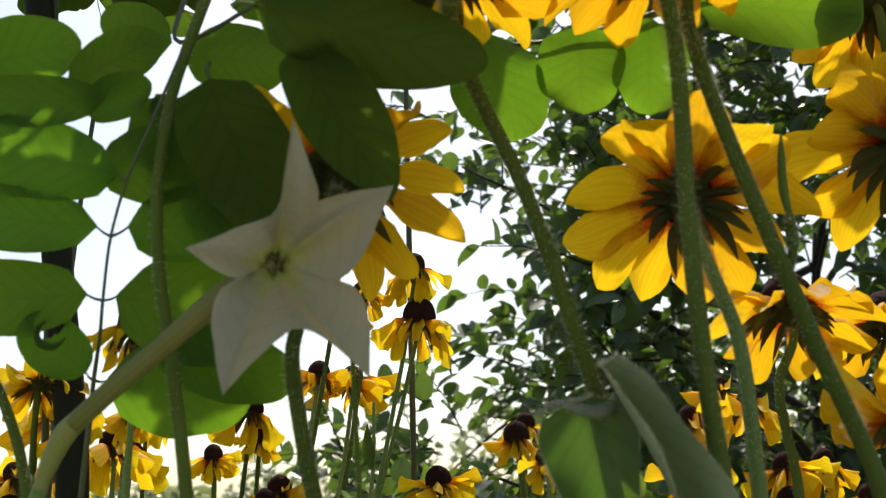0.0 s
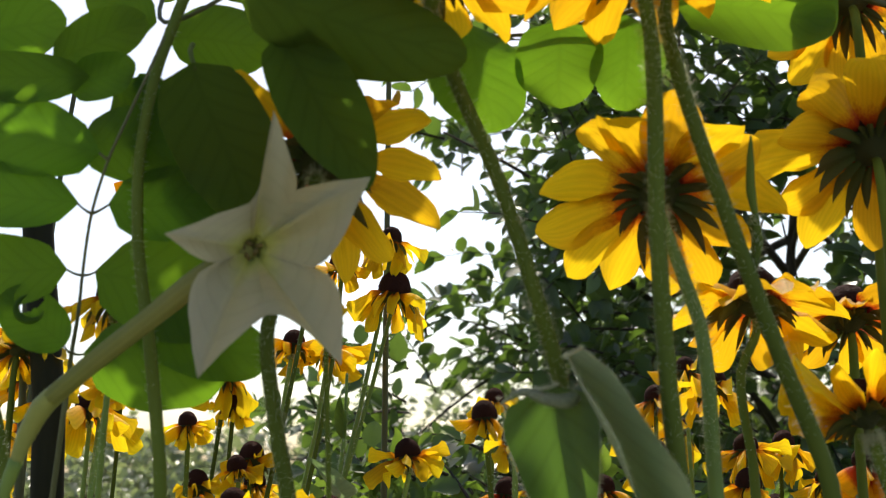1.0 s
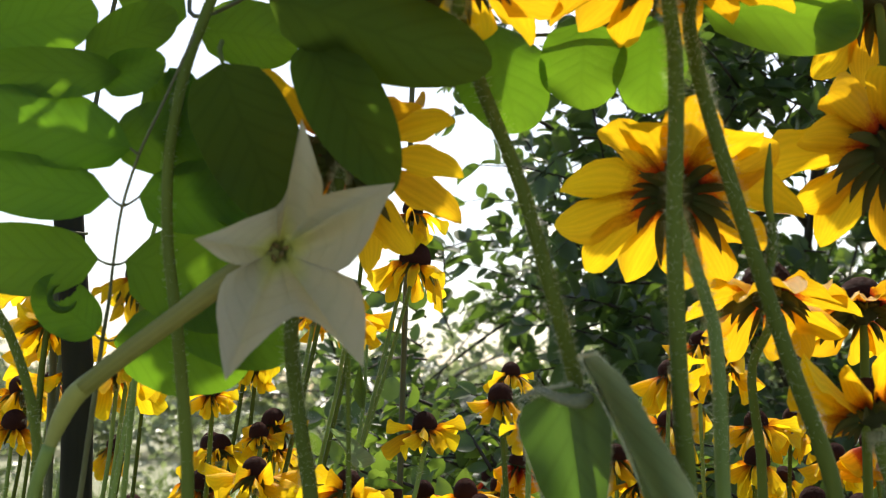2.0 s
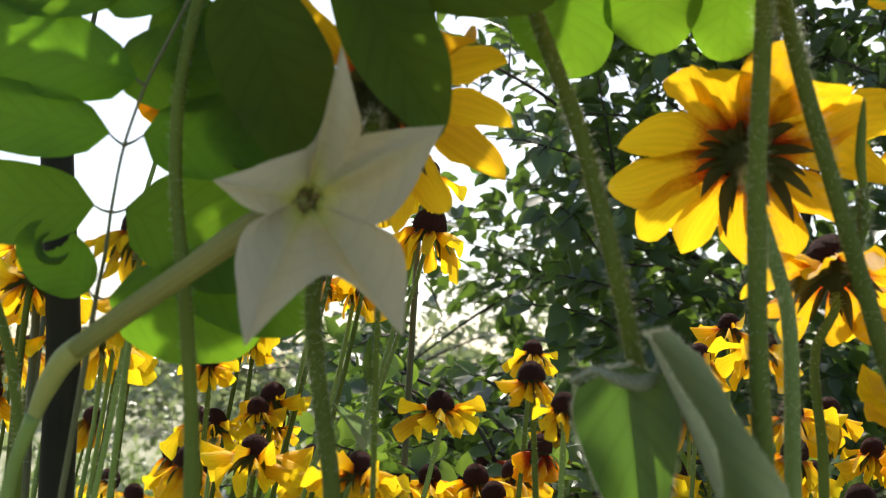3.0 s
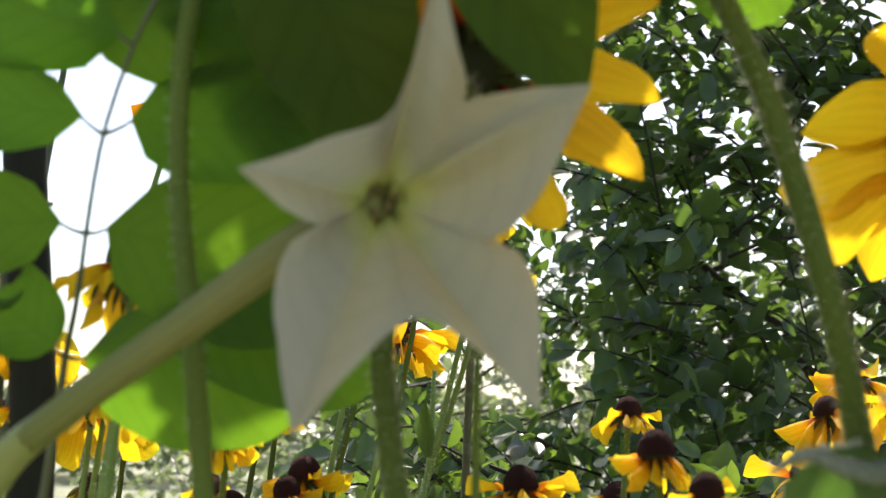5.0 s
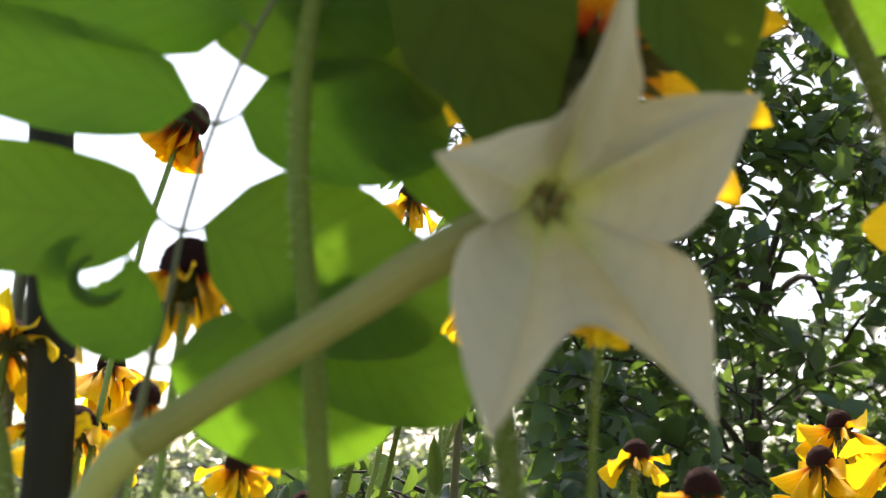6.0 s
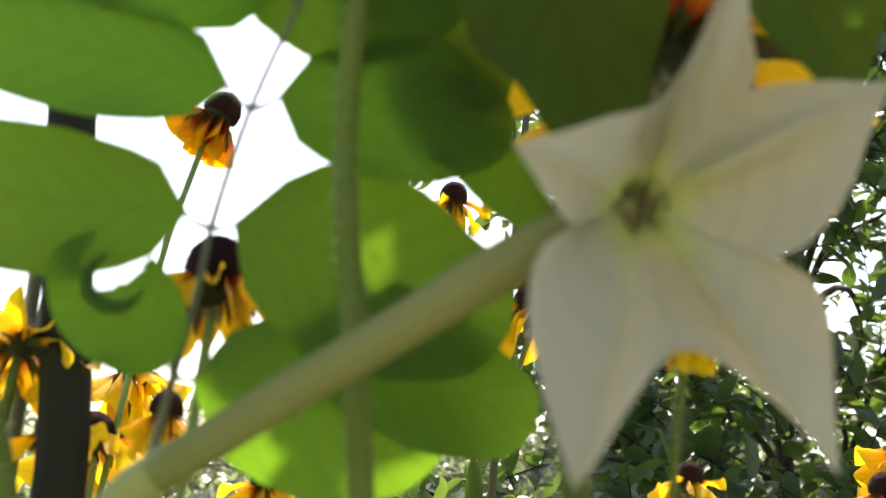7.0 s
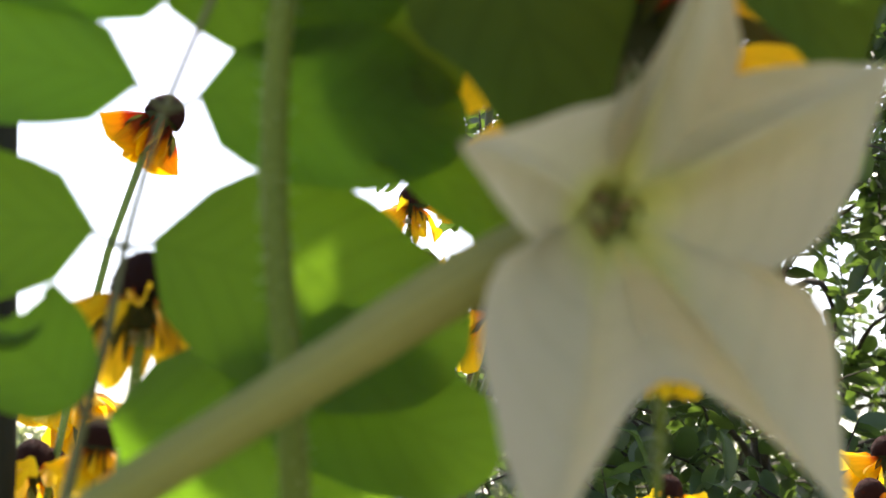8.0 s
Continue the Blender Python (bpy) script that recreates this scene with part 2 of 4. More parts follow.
def hairs(path, radius, count, length, parent, seed, lo=0.0, hi=1.0, half=0.00015):
    """Fine bristles that stand off a stem, joined as one mesh."""
    r = random.Random(seed)
    verts, faces, uvs = [], [], []
    n = len(path) - 1
    for _ in range(count):
        s = r.uniform(lo, hi) * n
        i = min(int(s), n - 1)
        p = path[i].lerp(path[i + 1], s - i)
        d = (path[i + 1] - path[i]).normalized()
        o = Vector((r.gauss(0, 1), r.gauss(0, 1), r.gauss(0, 1)))
        o = (o - d * o.dot(d)).normalized()
        w = d.cross(o) * half
        tip = p + o * (radius + length * r.uniform(0.5, 1.2)) + d * length * r.uniform(-0.5, 0.3)
        b = p + o * radius * 0.9
        k = len(verts)
        verts += [b - w, b + w, tip, b + d * 0.00012]
        uvs += [(0, 0), (1, 0), (0.5, 1), (0.5, 0)]
        faces += [(k, k + 1, k + 2), (k, k + 2, k + 3)]
    return tagged(piece("bristles", mesh_of("bristles", verts, faces, M_HAIR, uvs, False), parent), kind="stuff")


def sheet_mesh(name, mat, width_of, rows=10, cols=6, cup=0.0, arch=0.0, fold=0.0, wave=0.0, ridge=0.0, twist=0.0, seed=0, hole=None):
    """A unit leaf or petal: base at the origin, tip at y = 1, width 1 at most, face up z."""
    r = random.Random(seed)
    ph = [r.uniform(0, 6.28) for _ in range(4)]
    verts, uvs, faces = [], [], []
    for i in range(rows + 1):
        v = 1 - (1 - i / rows) ** 1.5
        w = width_of(v) * 0.5
        for j in range(cols + 1):
            u = j / cols * 2 - 1
            x = u * w
            y = v
            z = cup * u * u * w * 2 - arch * v * v + fold * abs(u) * w
            z += wave * (math.sin(v * 9 + ph[0]) * u * abs(u) + 0.5 * math.sin(v * 17 + ph[1]) * u ** 3) * w
            z += ridge * math.cos(u * 3 * math.pi) * w * math.sin(math.pi * min(1, v * 1.1))
            a = twist * v
            x, z = x * math.cos(a) - z * math.sin(a), x * math.sin(a) + z * math.cos(a)
            x += 0.035 * math.sin(v * 7 + ph[2]) * w
            verts.append((x, y, z))
            uvs.append((j / cols, v))
    c = cols + 1
    for i in range(rows):
        for j in range(cols):
            f = (i * c + j, i * c + j + 1, (i + 1) * c + j + 1, (i + 1) * c + j)
            if hole:
                x, y = sum(verts[q][0] for q in f) / 4, sum(verts[q][1] for q in f) / 4
                if ((x - hole[0]) / hole[2]) ** 2 + ((y - hole[1]) / hole[3]) ** 2 < 1:
                    continue
            faces.append(f)
    return mesh_of(name, verts, faces, mat, uvs)


def oval(v):
    return max(0.02, (4 * v * (1 - v)) ** 0.48)


def egg(v):
    return max(0.02, 1.55 * v ** 0.42 * (1 - v) ** 0.55)


def petal_width(v):
    return max(0.06, 1.62 * (0.04 + v) ** 0.62 * max(0.0, 1 - v ** 3.2) ** 0.62) * 0.86


def lance(v):
    return max(0.02, 1.9 * (0.03 + v) ** 0.5 * (1 - v) ** 0.85)


def clasp(v):
    if v < 0.24:
        return 0.22 + 0.78 * (1 - (1 - v / 0.24) ** 2) ** 0.5
    return max(0.02, (1 - ((v - 0.24) / 0.76) ** 1.15) ** 0.95)


def frame_of(base, tip, face):
    """The pose whose y runs from base to tip and whose z looks along face."""
    base, tip, face = Vector(base), Vector(tip), Vector(face)
    y = (tip - base).normalized()
    z = (face - y * face.dot(y)).normalized()
    x = y.cross(z)
    return Matrix.Translation(base) @ Matrix((x, y, z)).transposed().to_4x4()


def set_sheet(name, me, base, tip, width, face, parent=None, label=""):
    length = (Vector(tip) - Vector(base)).length
    m = frame_of(base, tip, face) @ Matrix.Diagonal((width, length, length, 1))
    return piece(name, me, parent, m, label)


LEAFLETS = [sheet_mesh("leaflet", M_LEAFLET, oval, 14, 8, cup=0.12 * s, arch=0.10, wave=0.12, seed=k) for k, s in enumerate((1, -0.6, 0.5, -1, 0.2))]
EATEN_LEAFLET = sheet_mesh("leaflet", M_LEAFLET, oval, 44, 34, cup=0.1, arch=0.06, wave=0.15, seed=9, hole=(0.26, 0.74, 0.34, 0.165))
# first three blades are darkened for shade in their colour, the next two not
DARK_LEAVES = [sheet_mesh("leaf", M_SHADE_TONED, egg, 16, 8, cup=0.2 * s, arch=0.12, wave=0.2, seed=20 + k) for k, s in enumerate((1, -0.8, 0.5))]
DARK_LEAVES += [sheet_mesh("leaf", M_LEAFLET, egg, 16, 8, cup=0.2 * s, arch=0.12, wave=0.2, seed=25 + k) for k, s in enumerate((0.4, -0.5))]
PETALS = [sheet_mesh("petal", M_PETAL, petal_width, 9, 6, cup=0.18 * s, arch=a, ridge=0.10, wave=0.12, twist=tw, seed=40 + k)
          for k, (s, a, tw) in enumerate(((1, 0.10, 0.1), (0.5, 0.2, -0.12), (-0.6, 0.05, 0.2), (0.8, 0.28, 0.05), (1.4, 0.15, -0.25)))]
PETALS_DARK = [sheet_mesh("petal", M_PETAL_DARK, petal_width, 8, 4, cup=0.5 * s, arch=a, ridge=0.12, wave=0.12, twist=tw, seed=60 + k)
               for k, (s, a, tw) in enumerate(((-1, 0.12, 0.2), (-0.5, 0.2, -0.2), (-1.3, 0.05, 0.35), (-0.8, 0.28, 0.0)))]
BRACTS = [sheet_mesh("bract", M_BRACT, lance, 6, 2, cup=0.3, arch=a, seed=80 + k) for k, a in enumerate((0.1, 0.25, -0.1))]


def cone_mesh(seed):
    """A domed flower head, set with small pointed florets in spirals."""
    r = random.Random(seed)
    verts, faces = [], []
    rings, segs = 16, 32
    for i in range(rings + 1):
        a = i / rings * math.pi * 0.58
        for k in range(segs):
            b = 2 * math.pi * (k + 0.5 * (i % 2)) / segs
            rr = 1.0 + (0.035 if (i + k) % 2 else -0.025) + r.uniform(-0.02, 0.02)
            verts.append((math.sin(a) * math.cos(b) * rr, math.sin(a) * math.sin(b) * rr, math.cos(a) * 1.15 * rr + 0.2))
    for i in range(rings):
        for k in range(segs):
            a, b = i * segs + k, i * segs + (k + 1) % segs
            faces.append((a, a + segs, b + segs, b))
    faces.append(tuple(range(rings * segs, (rings + 1) * segs)))
    return mesh_of("cone", verts, faces, M_CONE)


HEARTS = [sheet_mesh("leaf", M_HAIRY, clasp, 18, 10, cup=0.35, arch=0.10, fold=-0.25, wave=0.15, seed=301), sheet_mesh("leaf", M_GREY_LEAF, lance, 16, 8, cup=0.5, arch=0.15, fold=0.2, wave=0.2, seed=302)]
CONES = [cone_mesh(k) for k in range(3)]
STEM_LEAVES = [sheet_mesh("stem_leaf", M_HAIRY, lance, 8, 4, cup=0.3, arch=a, wave=0.2, seed=180 + k) for k, a in enumerate((0.1, 0.35, -0.1))]
M_PETAL_PLAIN = sheet_material("golden_petal", ((0.0, (0.16, 0.035, 0.008)), (0.18, (0.50, 0.17, 0.006)), (0.36, (0.78, 0.48, 0.012)), (1.0, (0.80, 0.55, 0.018))),
                               ((0.0, (0.32, 0.05, 0.01)), (0.18, (0.66, 0.22, 0.006)), (0.36, (0.90, 0.56, 0.012)), (1.0, (0.92, 0.68, 0.018))), share=0.6, ridges=0.05, grain=25, vary=0.2, rough=0.55, spec=0.2)
PETALS_PLAIN = [sheet_mesh("petal", M_PETAL_PLAIN, petal_width, 8, 4, cup=0.35 * q, arch=a, ridge=0.12, wave=0.15, twist=tw, seed=160 + k)
                for k, (q, a, tw) in enumerate(((-0.7, 0.10, 0.35), (0.5, 0.25, -0.4), (-0.9, 0.35, 0.5), (0.9, 0.02, -0.5), (-0.4, 0.5, 0.2), (-1.0, -0.2, 0.3)))]


def receptacle_mesh():
    verts, faces = [], []
    prof = ((0.12, -1.1), (0.35, -0.8), (0.8, -0.35), (1.0, 0.0), (0.9, 0.15), (0.0, 0.2))
    for r, z in prof:
        for k in range(14):
            a = 2 * math.pi * k / 14
            verts.append((r * math.cos(a), r * math.sin(a), z))
    for i in range(len(prof) - 1):
        for k in range(14):
            a, b = i * 14 + k, i * 14 + (k + 1) % 14
            faces.append((a, b, b + 14, a + 14))
    return mesh_of("receptacle", verts, faces, M_BUR)


RECEPTACLE = receptacle_mesh()


def rudbeckia(head, axis, reach, disc, droop, count, stem, seed, dark=False, stem_r=0.0022, spread=8, width=0.5, bristles=0, pale=False, label="", plain=False, leaves=0):
    """A gloriosa daisy: stem, receptacle, green bracts, ray petals and the domed cone. axis: the way in which the cone points."""
    r = random.Random(seed)
    head, n = Vector(head), Vector(axis).normalized()
    base = Vector(stem[-1])
    t = thing("rudbeckia", base, label or "yellow gloriosa daisy with dark brown cone on a hairy stem", "flower", "daisies in the flower bed")
    e1 = n.orthogonal().normalized()
    e2 = n.cross(e1)
    pts = [head - n * disc * 0.9, head - n * (disc * 0.9 + reach * 0.14)] + [Vector(p) for p in stem]
    stalk, path = tube("stem", pts, [stem_r * 0.85, stem_r, stem_r * 1.1, stem_r * 1.25], M_STEM_PALE if pale else M_STEM, t, 5, 8)
    if bristles:
        near = stem_r > 0.002
        hairs(path, stem_r, bristles * 3 if near else bristles, 0.0034 if near else 0.0021, stalk, seed + 5, 0.03, 0.8, 0.00006 if near else 0.00019)
    for _ in range(leaves):
        q = path[int(len(path) * r.uniform(0.50, 0.72))]
        a = r.uniform(0, 2 * math.pi)
        way = Vector((math.cos(a), math.sin(a), r.uniform(0.4, 1.6))).normalized()
        L = r.uniform(0.03, 0.06)
        set_sheet("stem_leaf", r.choice(STEM_LEAVES), q, q + way * L, L * r.uniform(0.3, 0.42), Vector((-math.cos(a), -math.sin(a), 0.8)), t)
    turn = Matrix((e1, e2, n)).transposed().to_4x4()
    piece("receptacle", RECEPTACLE, t, Matrix.Translation(head) @ turn @ Matrix.Diagonal((disc * 0.9, disc * 0.9, disc * 0.8, 1)))
    piece("cone", r.choice(CONES), t, Matrix.Translation(head + n * disc * 0.05) @ turn @ Matrix.Diagonal((disc, disc, disc, 1)))
    meshes = PETALS_DARK if dark else PETALS_PLAIN if plain else PETALS
    for k in range(count):
        a = 2 * math.pi * (k + r.uniform(-0.22, 0.22)) / count
        d = e1 * math.cos(a) + e2 * math.sin(a)
        g = radians(droop + r.uniform(-spread, spread))
        way = d * math.cos(g) - n * math.sin(g)
        up = n * math.cos(g) + d * math.sin(g)
        length = reach * r.uniform(0.86, 1.06) - disc * 0.6
        b = head + d * disc * 0.75 - n * disc * (0.05 + 0.12 * (k % 2))
        set_sheet("petal", r.choice(meshes), b, b + way * length, length * width * r.uniform(0.85, 1.12), up + d.cross(n) * r.uniform(-0.25, 0.25), t)
    whorl = 13 if plain else 20
    for k in range(whorl):
        a = 2 * math.pi * (k + r.uniform(-0.4, 0.4)) / whorl
        d = e1 * math.cos(a) + e2 * math.sin(a)
        g = radians(max(droop, 0) * 0.8 + 10 + r.uniform(-10, 20))
        way = d * math.cos(g) - n * math.sin(g)
        b = head + d * disc * 0.6 - n * disc * 0.45
        length = reach * r.uniform(0.24, 0.48)
        set_sheet("bract", r.choice(BRACTS), b, b + way * length, length * r.uniform(0.20, 0.34), n * math.cos(g) + d * math.sin(g) + d.cross(n) * r.uniform(-0.4, 0.4), t)
    return t


# ---- ground ----
def ground_sheet():
    verts, faces = [], []
    xs = [-3000, -400, -80, -20] + list(np.linspace(-8, 8, 33)) + [20, 80, 400, 3000]
    ys = [-3000, -300, -40, -6] + list(np.linspace(-2, 14, 33)) + [30, 100, 500, 3000]
    for y in ys:
        for x in xs:
            near = abs(x) < 9 and -3 < y < 15
            verts.append((x, y, 0.03 * noise.noise(Vector((x * 1.3, y * 1.3, 0))) if near else 0.0))
    c = len(xs)
    for i in range(len(ys) - 1):
        for j in range(c - 1):
            faces.append((i * c + j, i * c + j + 1, (i + 1) * c + j + 1, (i + 1) * c + j))
    return tagged(piece("ground", mesh_of("ground", verts, faces, M_GROUND)), "pale dry garden soil and rough turf under the plants", "ground", kind="structure")


ground_sheet()


# ---- background tree and shrubs ----
def leaf_cloud(name, mat, spots, size, parent, seed, label=""):
    """Many small folded leaves, each six points, joined as one mesh. spots: place, way along the leaf."""
    r = random.Random(seed)
    verts, faces, uvs = [], [], []
    for p, way in spots:
        L = size * r.uniform(0.6, 1.25)
        y = way.normalized()
        z = Vector((r.gauss(0, 0.5), r.gauss(0, 0.5) - 0.3, 0.8))
        z = (z - y * z.dot(y)).normalized()
        x = y.cross(z)
        w = L * r.uniform(0.26, 0.36)
        k = len(verts)
        rim = ((0.0, 0.0), (0.75, 0.16), (1.0, 0.38), (0.86, 0.62), (0.45, 0.85))
        verts += [p + y * L * v + x * w * u + z * w * 0.35 * u for u, v in rim] + [p + y * L - z * L * 0.10]
        verts += [p + y * L * v - x * w * u + z * w * 0.35 * u for u, v in rim[:0:-1]] + [p + y * L * 0.33, p + y * L * 0.7 - z * L * 0.03]
        uvs += [(0.5 + u / 2, v) for u, v in rim] + [(0.5, 1)] + [(0.5 - u / 2, v) for u, v in rim[:0:-1]] + [(0.5, 0.33), (0.5, 0.7)]
        m, n2 = k + 10, k + 11
        faces += [(k, k + 1, m), (k + 1, k + 2, m), (k + 2, k + 3, n2, m), (k + 3, k + 4, n2), (k + 4, k + 5, n2), (k + 5, k + 6, n2), (k + 6, k + 7, n2), (k + 7, k + 8, m, n2), (k + 8, k + 9, m), (k + 9, k, m)]
    return piece(name, mesh_of(name, verts, faces, mat, uvs), parent, None, label)


def woody(name, foot, crown_of, limbs, twigs, per_twig, leaf, trunk_r, mat, seed, label, category, twig_len=0.35, height=1.2):
    """A tree or shrub: trunk, limbs and a crown of leafy twigs. crown_of(rng) gives a place in the crown."""
    r = random.Random(seed)
    foot = Vector(foot)
    t = thing(name, foot, label, category)
    top = foot + Vector((0.05, 0.05, height))
    _, path = tube("trunk", [foot, foot.lerp(top, 0.35) + Vector((0.03, 0, 0)), foot.lerp(top, 0.7) - Vector((0.02, 0, 0)), top], [trunk_r * 1.2, trunk_r, trunk_r * 0.5, trunk_r * 0.12], M_BARK, t, 5, 10, wobble=0.08)
    for k in range(limbs):
        s = path[int(len(path) * r.uniform(0.25, 0.95))]
        e = crown_of(r)
        m = s.lerp(e, 0.5) + Vector((r.uniform(-.08, .08), r.uniform(-.08, .08), r.uniform(0, .15)))
        m2 = m.lerp(e, 0.5) + Vector((r.uniform(-.03, .03), r.uniform(-.03, .03), r.uniform(-0.02, .05)))
        tube("limb", [s, m, m2, e], [trunk_r * 0.28, trunk_r * 0.17, trunk_r * 0.10, trunk_r * 0.04], M_BARK, t, 5, 6)
    spots, tv, tf, tu = [], [], [], []
    for k in range(twigs):
        p = crown_of(r)
        out = Vector((p.x - foot.x, p.y - foot.y, 0))
        d = (out.normalized() * r.uniform(0.2, 1.0) + Vector((r.gauss(0, .5), r.gauss(0, .5), r.uniform(-0.2, 1.0)))).normalized()
        L = twig_len * r.uniform(0.5, 1.2)
        sag = Vector((0, 0, -r.uniform(0.1, 0.5)))
        pts = [p + d * L * s + sag * L * s * s for s in (0, 0.33, 0.66, 1.0)]
        v, f, uv = tube_data(pts, [0.0022, 0.0018, 0.0013, 0.0007], 3)
        o = len(tv)
        tv += v
        tu += uv
        tf += [tuple(i + o for i in q) for q in f]
        for i in range(per_twig):
            s = (i + r.uniform(0.2, 0.8)) / per_twig
            q = p + d * L * s + sag * L * s * s
            side = d.cross(Vector((r.gauss(0, 1), r.gauss(0, 1), r.gauss(0, 1)))).normalized()
            spots.append((q, d * 0.7 + side + Vector((0, 0, -0.35))))
    tagged(piece("brushwood", mesh_of("brushwood", tv, tf, M_BARK, tu), t), kind="stuff")
    tagged(leaf_cloud("crown", mat, spots, leaf, t, seed + 1), kind="stuff")
    return t


def tree_crown(r):
    while True:
        p = Vector((r.uniform(-0.22, 1.35), r.uniform(1.37, 2.2), r.uniform(0.45, 1.68)))
        left = -0.045 + 0.045 * math.sin(p.z * 8.0) + 0.06 * max(0, p.z - 1.1) + 0.15 * (p.y - 1.37) - 0.17 * min(1, max(0, (0.88 - p.z) / 0.08))
        if p.x < left or p.z < 0.48 or p.z > 0.70 + 0.5 * p.y + 0.08 * noise.noise(p * 4) or (max(0, p.x - 0.7) / 0.65) ** 2 + ((p.y - 1.37) / 0.83) ** 2 > 1:
            continue
        hole = noise.noise(Vector((p.x * 5.5, p.y * 2.5, p.z * 5.5))) + 0.8 * noise.noise(Vector((p.x * 17, p.y * 3, p.z * 17)))
        solid = 0.18 + 0.82 * min(1, (p.x - left) / 0.22)
        if r.random() < solid and hole < solid * 0.27 - 0.13 + 0.22 * max(0, 0.86 - p.z):
            return p


woody("tree", (0.68, 2.15, 0), tree_crown, 15, 1260, 12, 0.038, 0.032, M_TREE_LEAF, 11, "dark green broadleaved tree with sky showing through its crown", "tree", 0.20, 1.2)


def rear_crown(r):
    while True:
        p = Vector((r.uniform(0.25, 3.6), r.uniform(4.4, 5.6), r.uniform(0.2, 1.75)))
        if p.x > 1.0 + 0.25 * math.sin(p.z * 4) and p.z < 1.38 + 0.3 * noise.noise(p * 2):
            return p


woody("tree", (1.8, 5.0, 0), rear_crown, 12, 640, 14, 0.07, 0.06, M_TREE_LEAF, 13, "dense dark tree behind the flower bed", "tree", 0.45, 1.2)


def shrub_crown(r):
    while True:
        p = Vector((r.uniform(-1.9, 1.5), r.uniform(4.2, 5.6), r.uniform(0.2, 1.3)))
        top = 0.88 + 0.22 * math.sin(p.x * 2.1 + 0.6) + 0.25 * max(0, p.x + 0.2) + 0.15 * noise.noise(p * 3)
        if p.z < top and noise.noise(p * 4) < 0.10:
            return p


woody("shrub", (-0.2, 4.9, 0), shrub_crown, 14, 560, 14, 0.042, 0.03, M_SHRUB_LEAF, 23, "loose green shrub in bright backlight behind the flowers", "shrub", 0.3, 0.8)


def hedge_crown(r):
    while True:
        p = Vector((r.uniform(-9, 9), r.uniform(14, 17), r.uniform(0.2, 2.6)))
        if p.z < 1.20 + 0.6 * noise.noise(Vector((p.x * 0.6, p.y * 0.6, 0))) + 0.04 * p.x:
            return p


woody("far_hedge", (0, 15.5, 0), hedge_crown, 10, 1500, 12, 0.16, 0.06, M_SHRUB_LEAF, 37, "pale distant hedge in the haze", "hedge", 0.8, 1.0)


def low_bush_crown(r):
    while True:
        p = Vector((r.uniform(-0.06, 0.30), r.uniform(0.84, 1.12), r.uniform(0.45, 0.74)))
        if p.z < 0.672 - 0.10 * max(0, p.x - 0.15) + 0.07 * noise.noise(p * 7) and noise.noise(p * 14 + Vector((3, 1, 2))) < 0.12:
            return p


woody("bush", (0.10, 0.98, 0), low_bush_crown, 9, 260, 9, 0.023, 0.008, M_GRASS, 41, "sunlit light green leafy bush below the tree", "bush", 0.10, 0.50)


def grass_patch():
    r = random.Random(77)
    verts, faces, uvs = [], [], []
    for k in range(12000):
        y = 0.8 + 5.2 * r.random() ** 1.4
        x = r.uniform(-0.5, 0.5) * (y * 1.15 + 0.3)
        if k >= 5200:   # thinner growth all round the bed
            x, y = r.uniform(-2.6, 2.6), r.uniform(-1.5, 5.5)
            if abs(x) < 0.45 and y < 0.8:
                continue
        h = r.uniform(0.2, 0.58)
        lean = Vector((r.gauss(0, 0.12), r.gauss(0, 0.12), 0))
        w = r.uniform(0.0015, 0.004)
        a = r.uniform(0, math.pi)
        sx = Vector((math.cos(a) * w, math.sin(a) * w, 0))
        k = len(verts)
        for s in (0, 0.4, 0.75, 1.0):
            p = Vector((x, y, 0)) + lean * (s * s) + Vector((0, 0, h * s * (1 - 0.15 * s)))
            ww = sx * (1 - s * 0.92)
            verts += [p - ww, p + ww]
            uvs += [(0, s), (1, s)]
        faces += [(k, k + 1, k + 3, k + 2), (k + 2, k + 3, k + 5, k + 4), (k + 4, k + 5, k + 7, k + 6)]
    tagged(piece("grass", mesh_of("grass", verts, faces, M_GRASS, uvs)), "tall green grass blades between the flower stems", "grass", kind="stuff")


grass_patch()

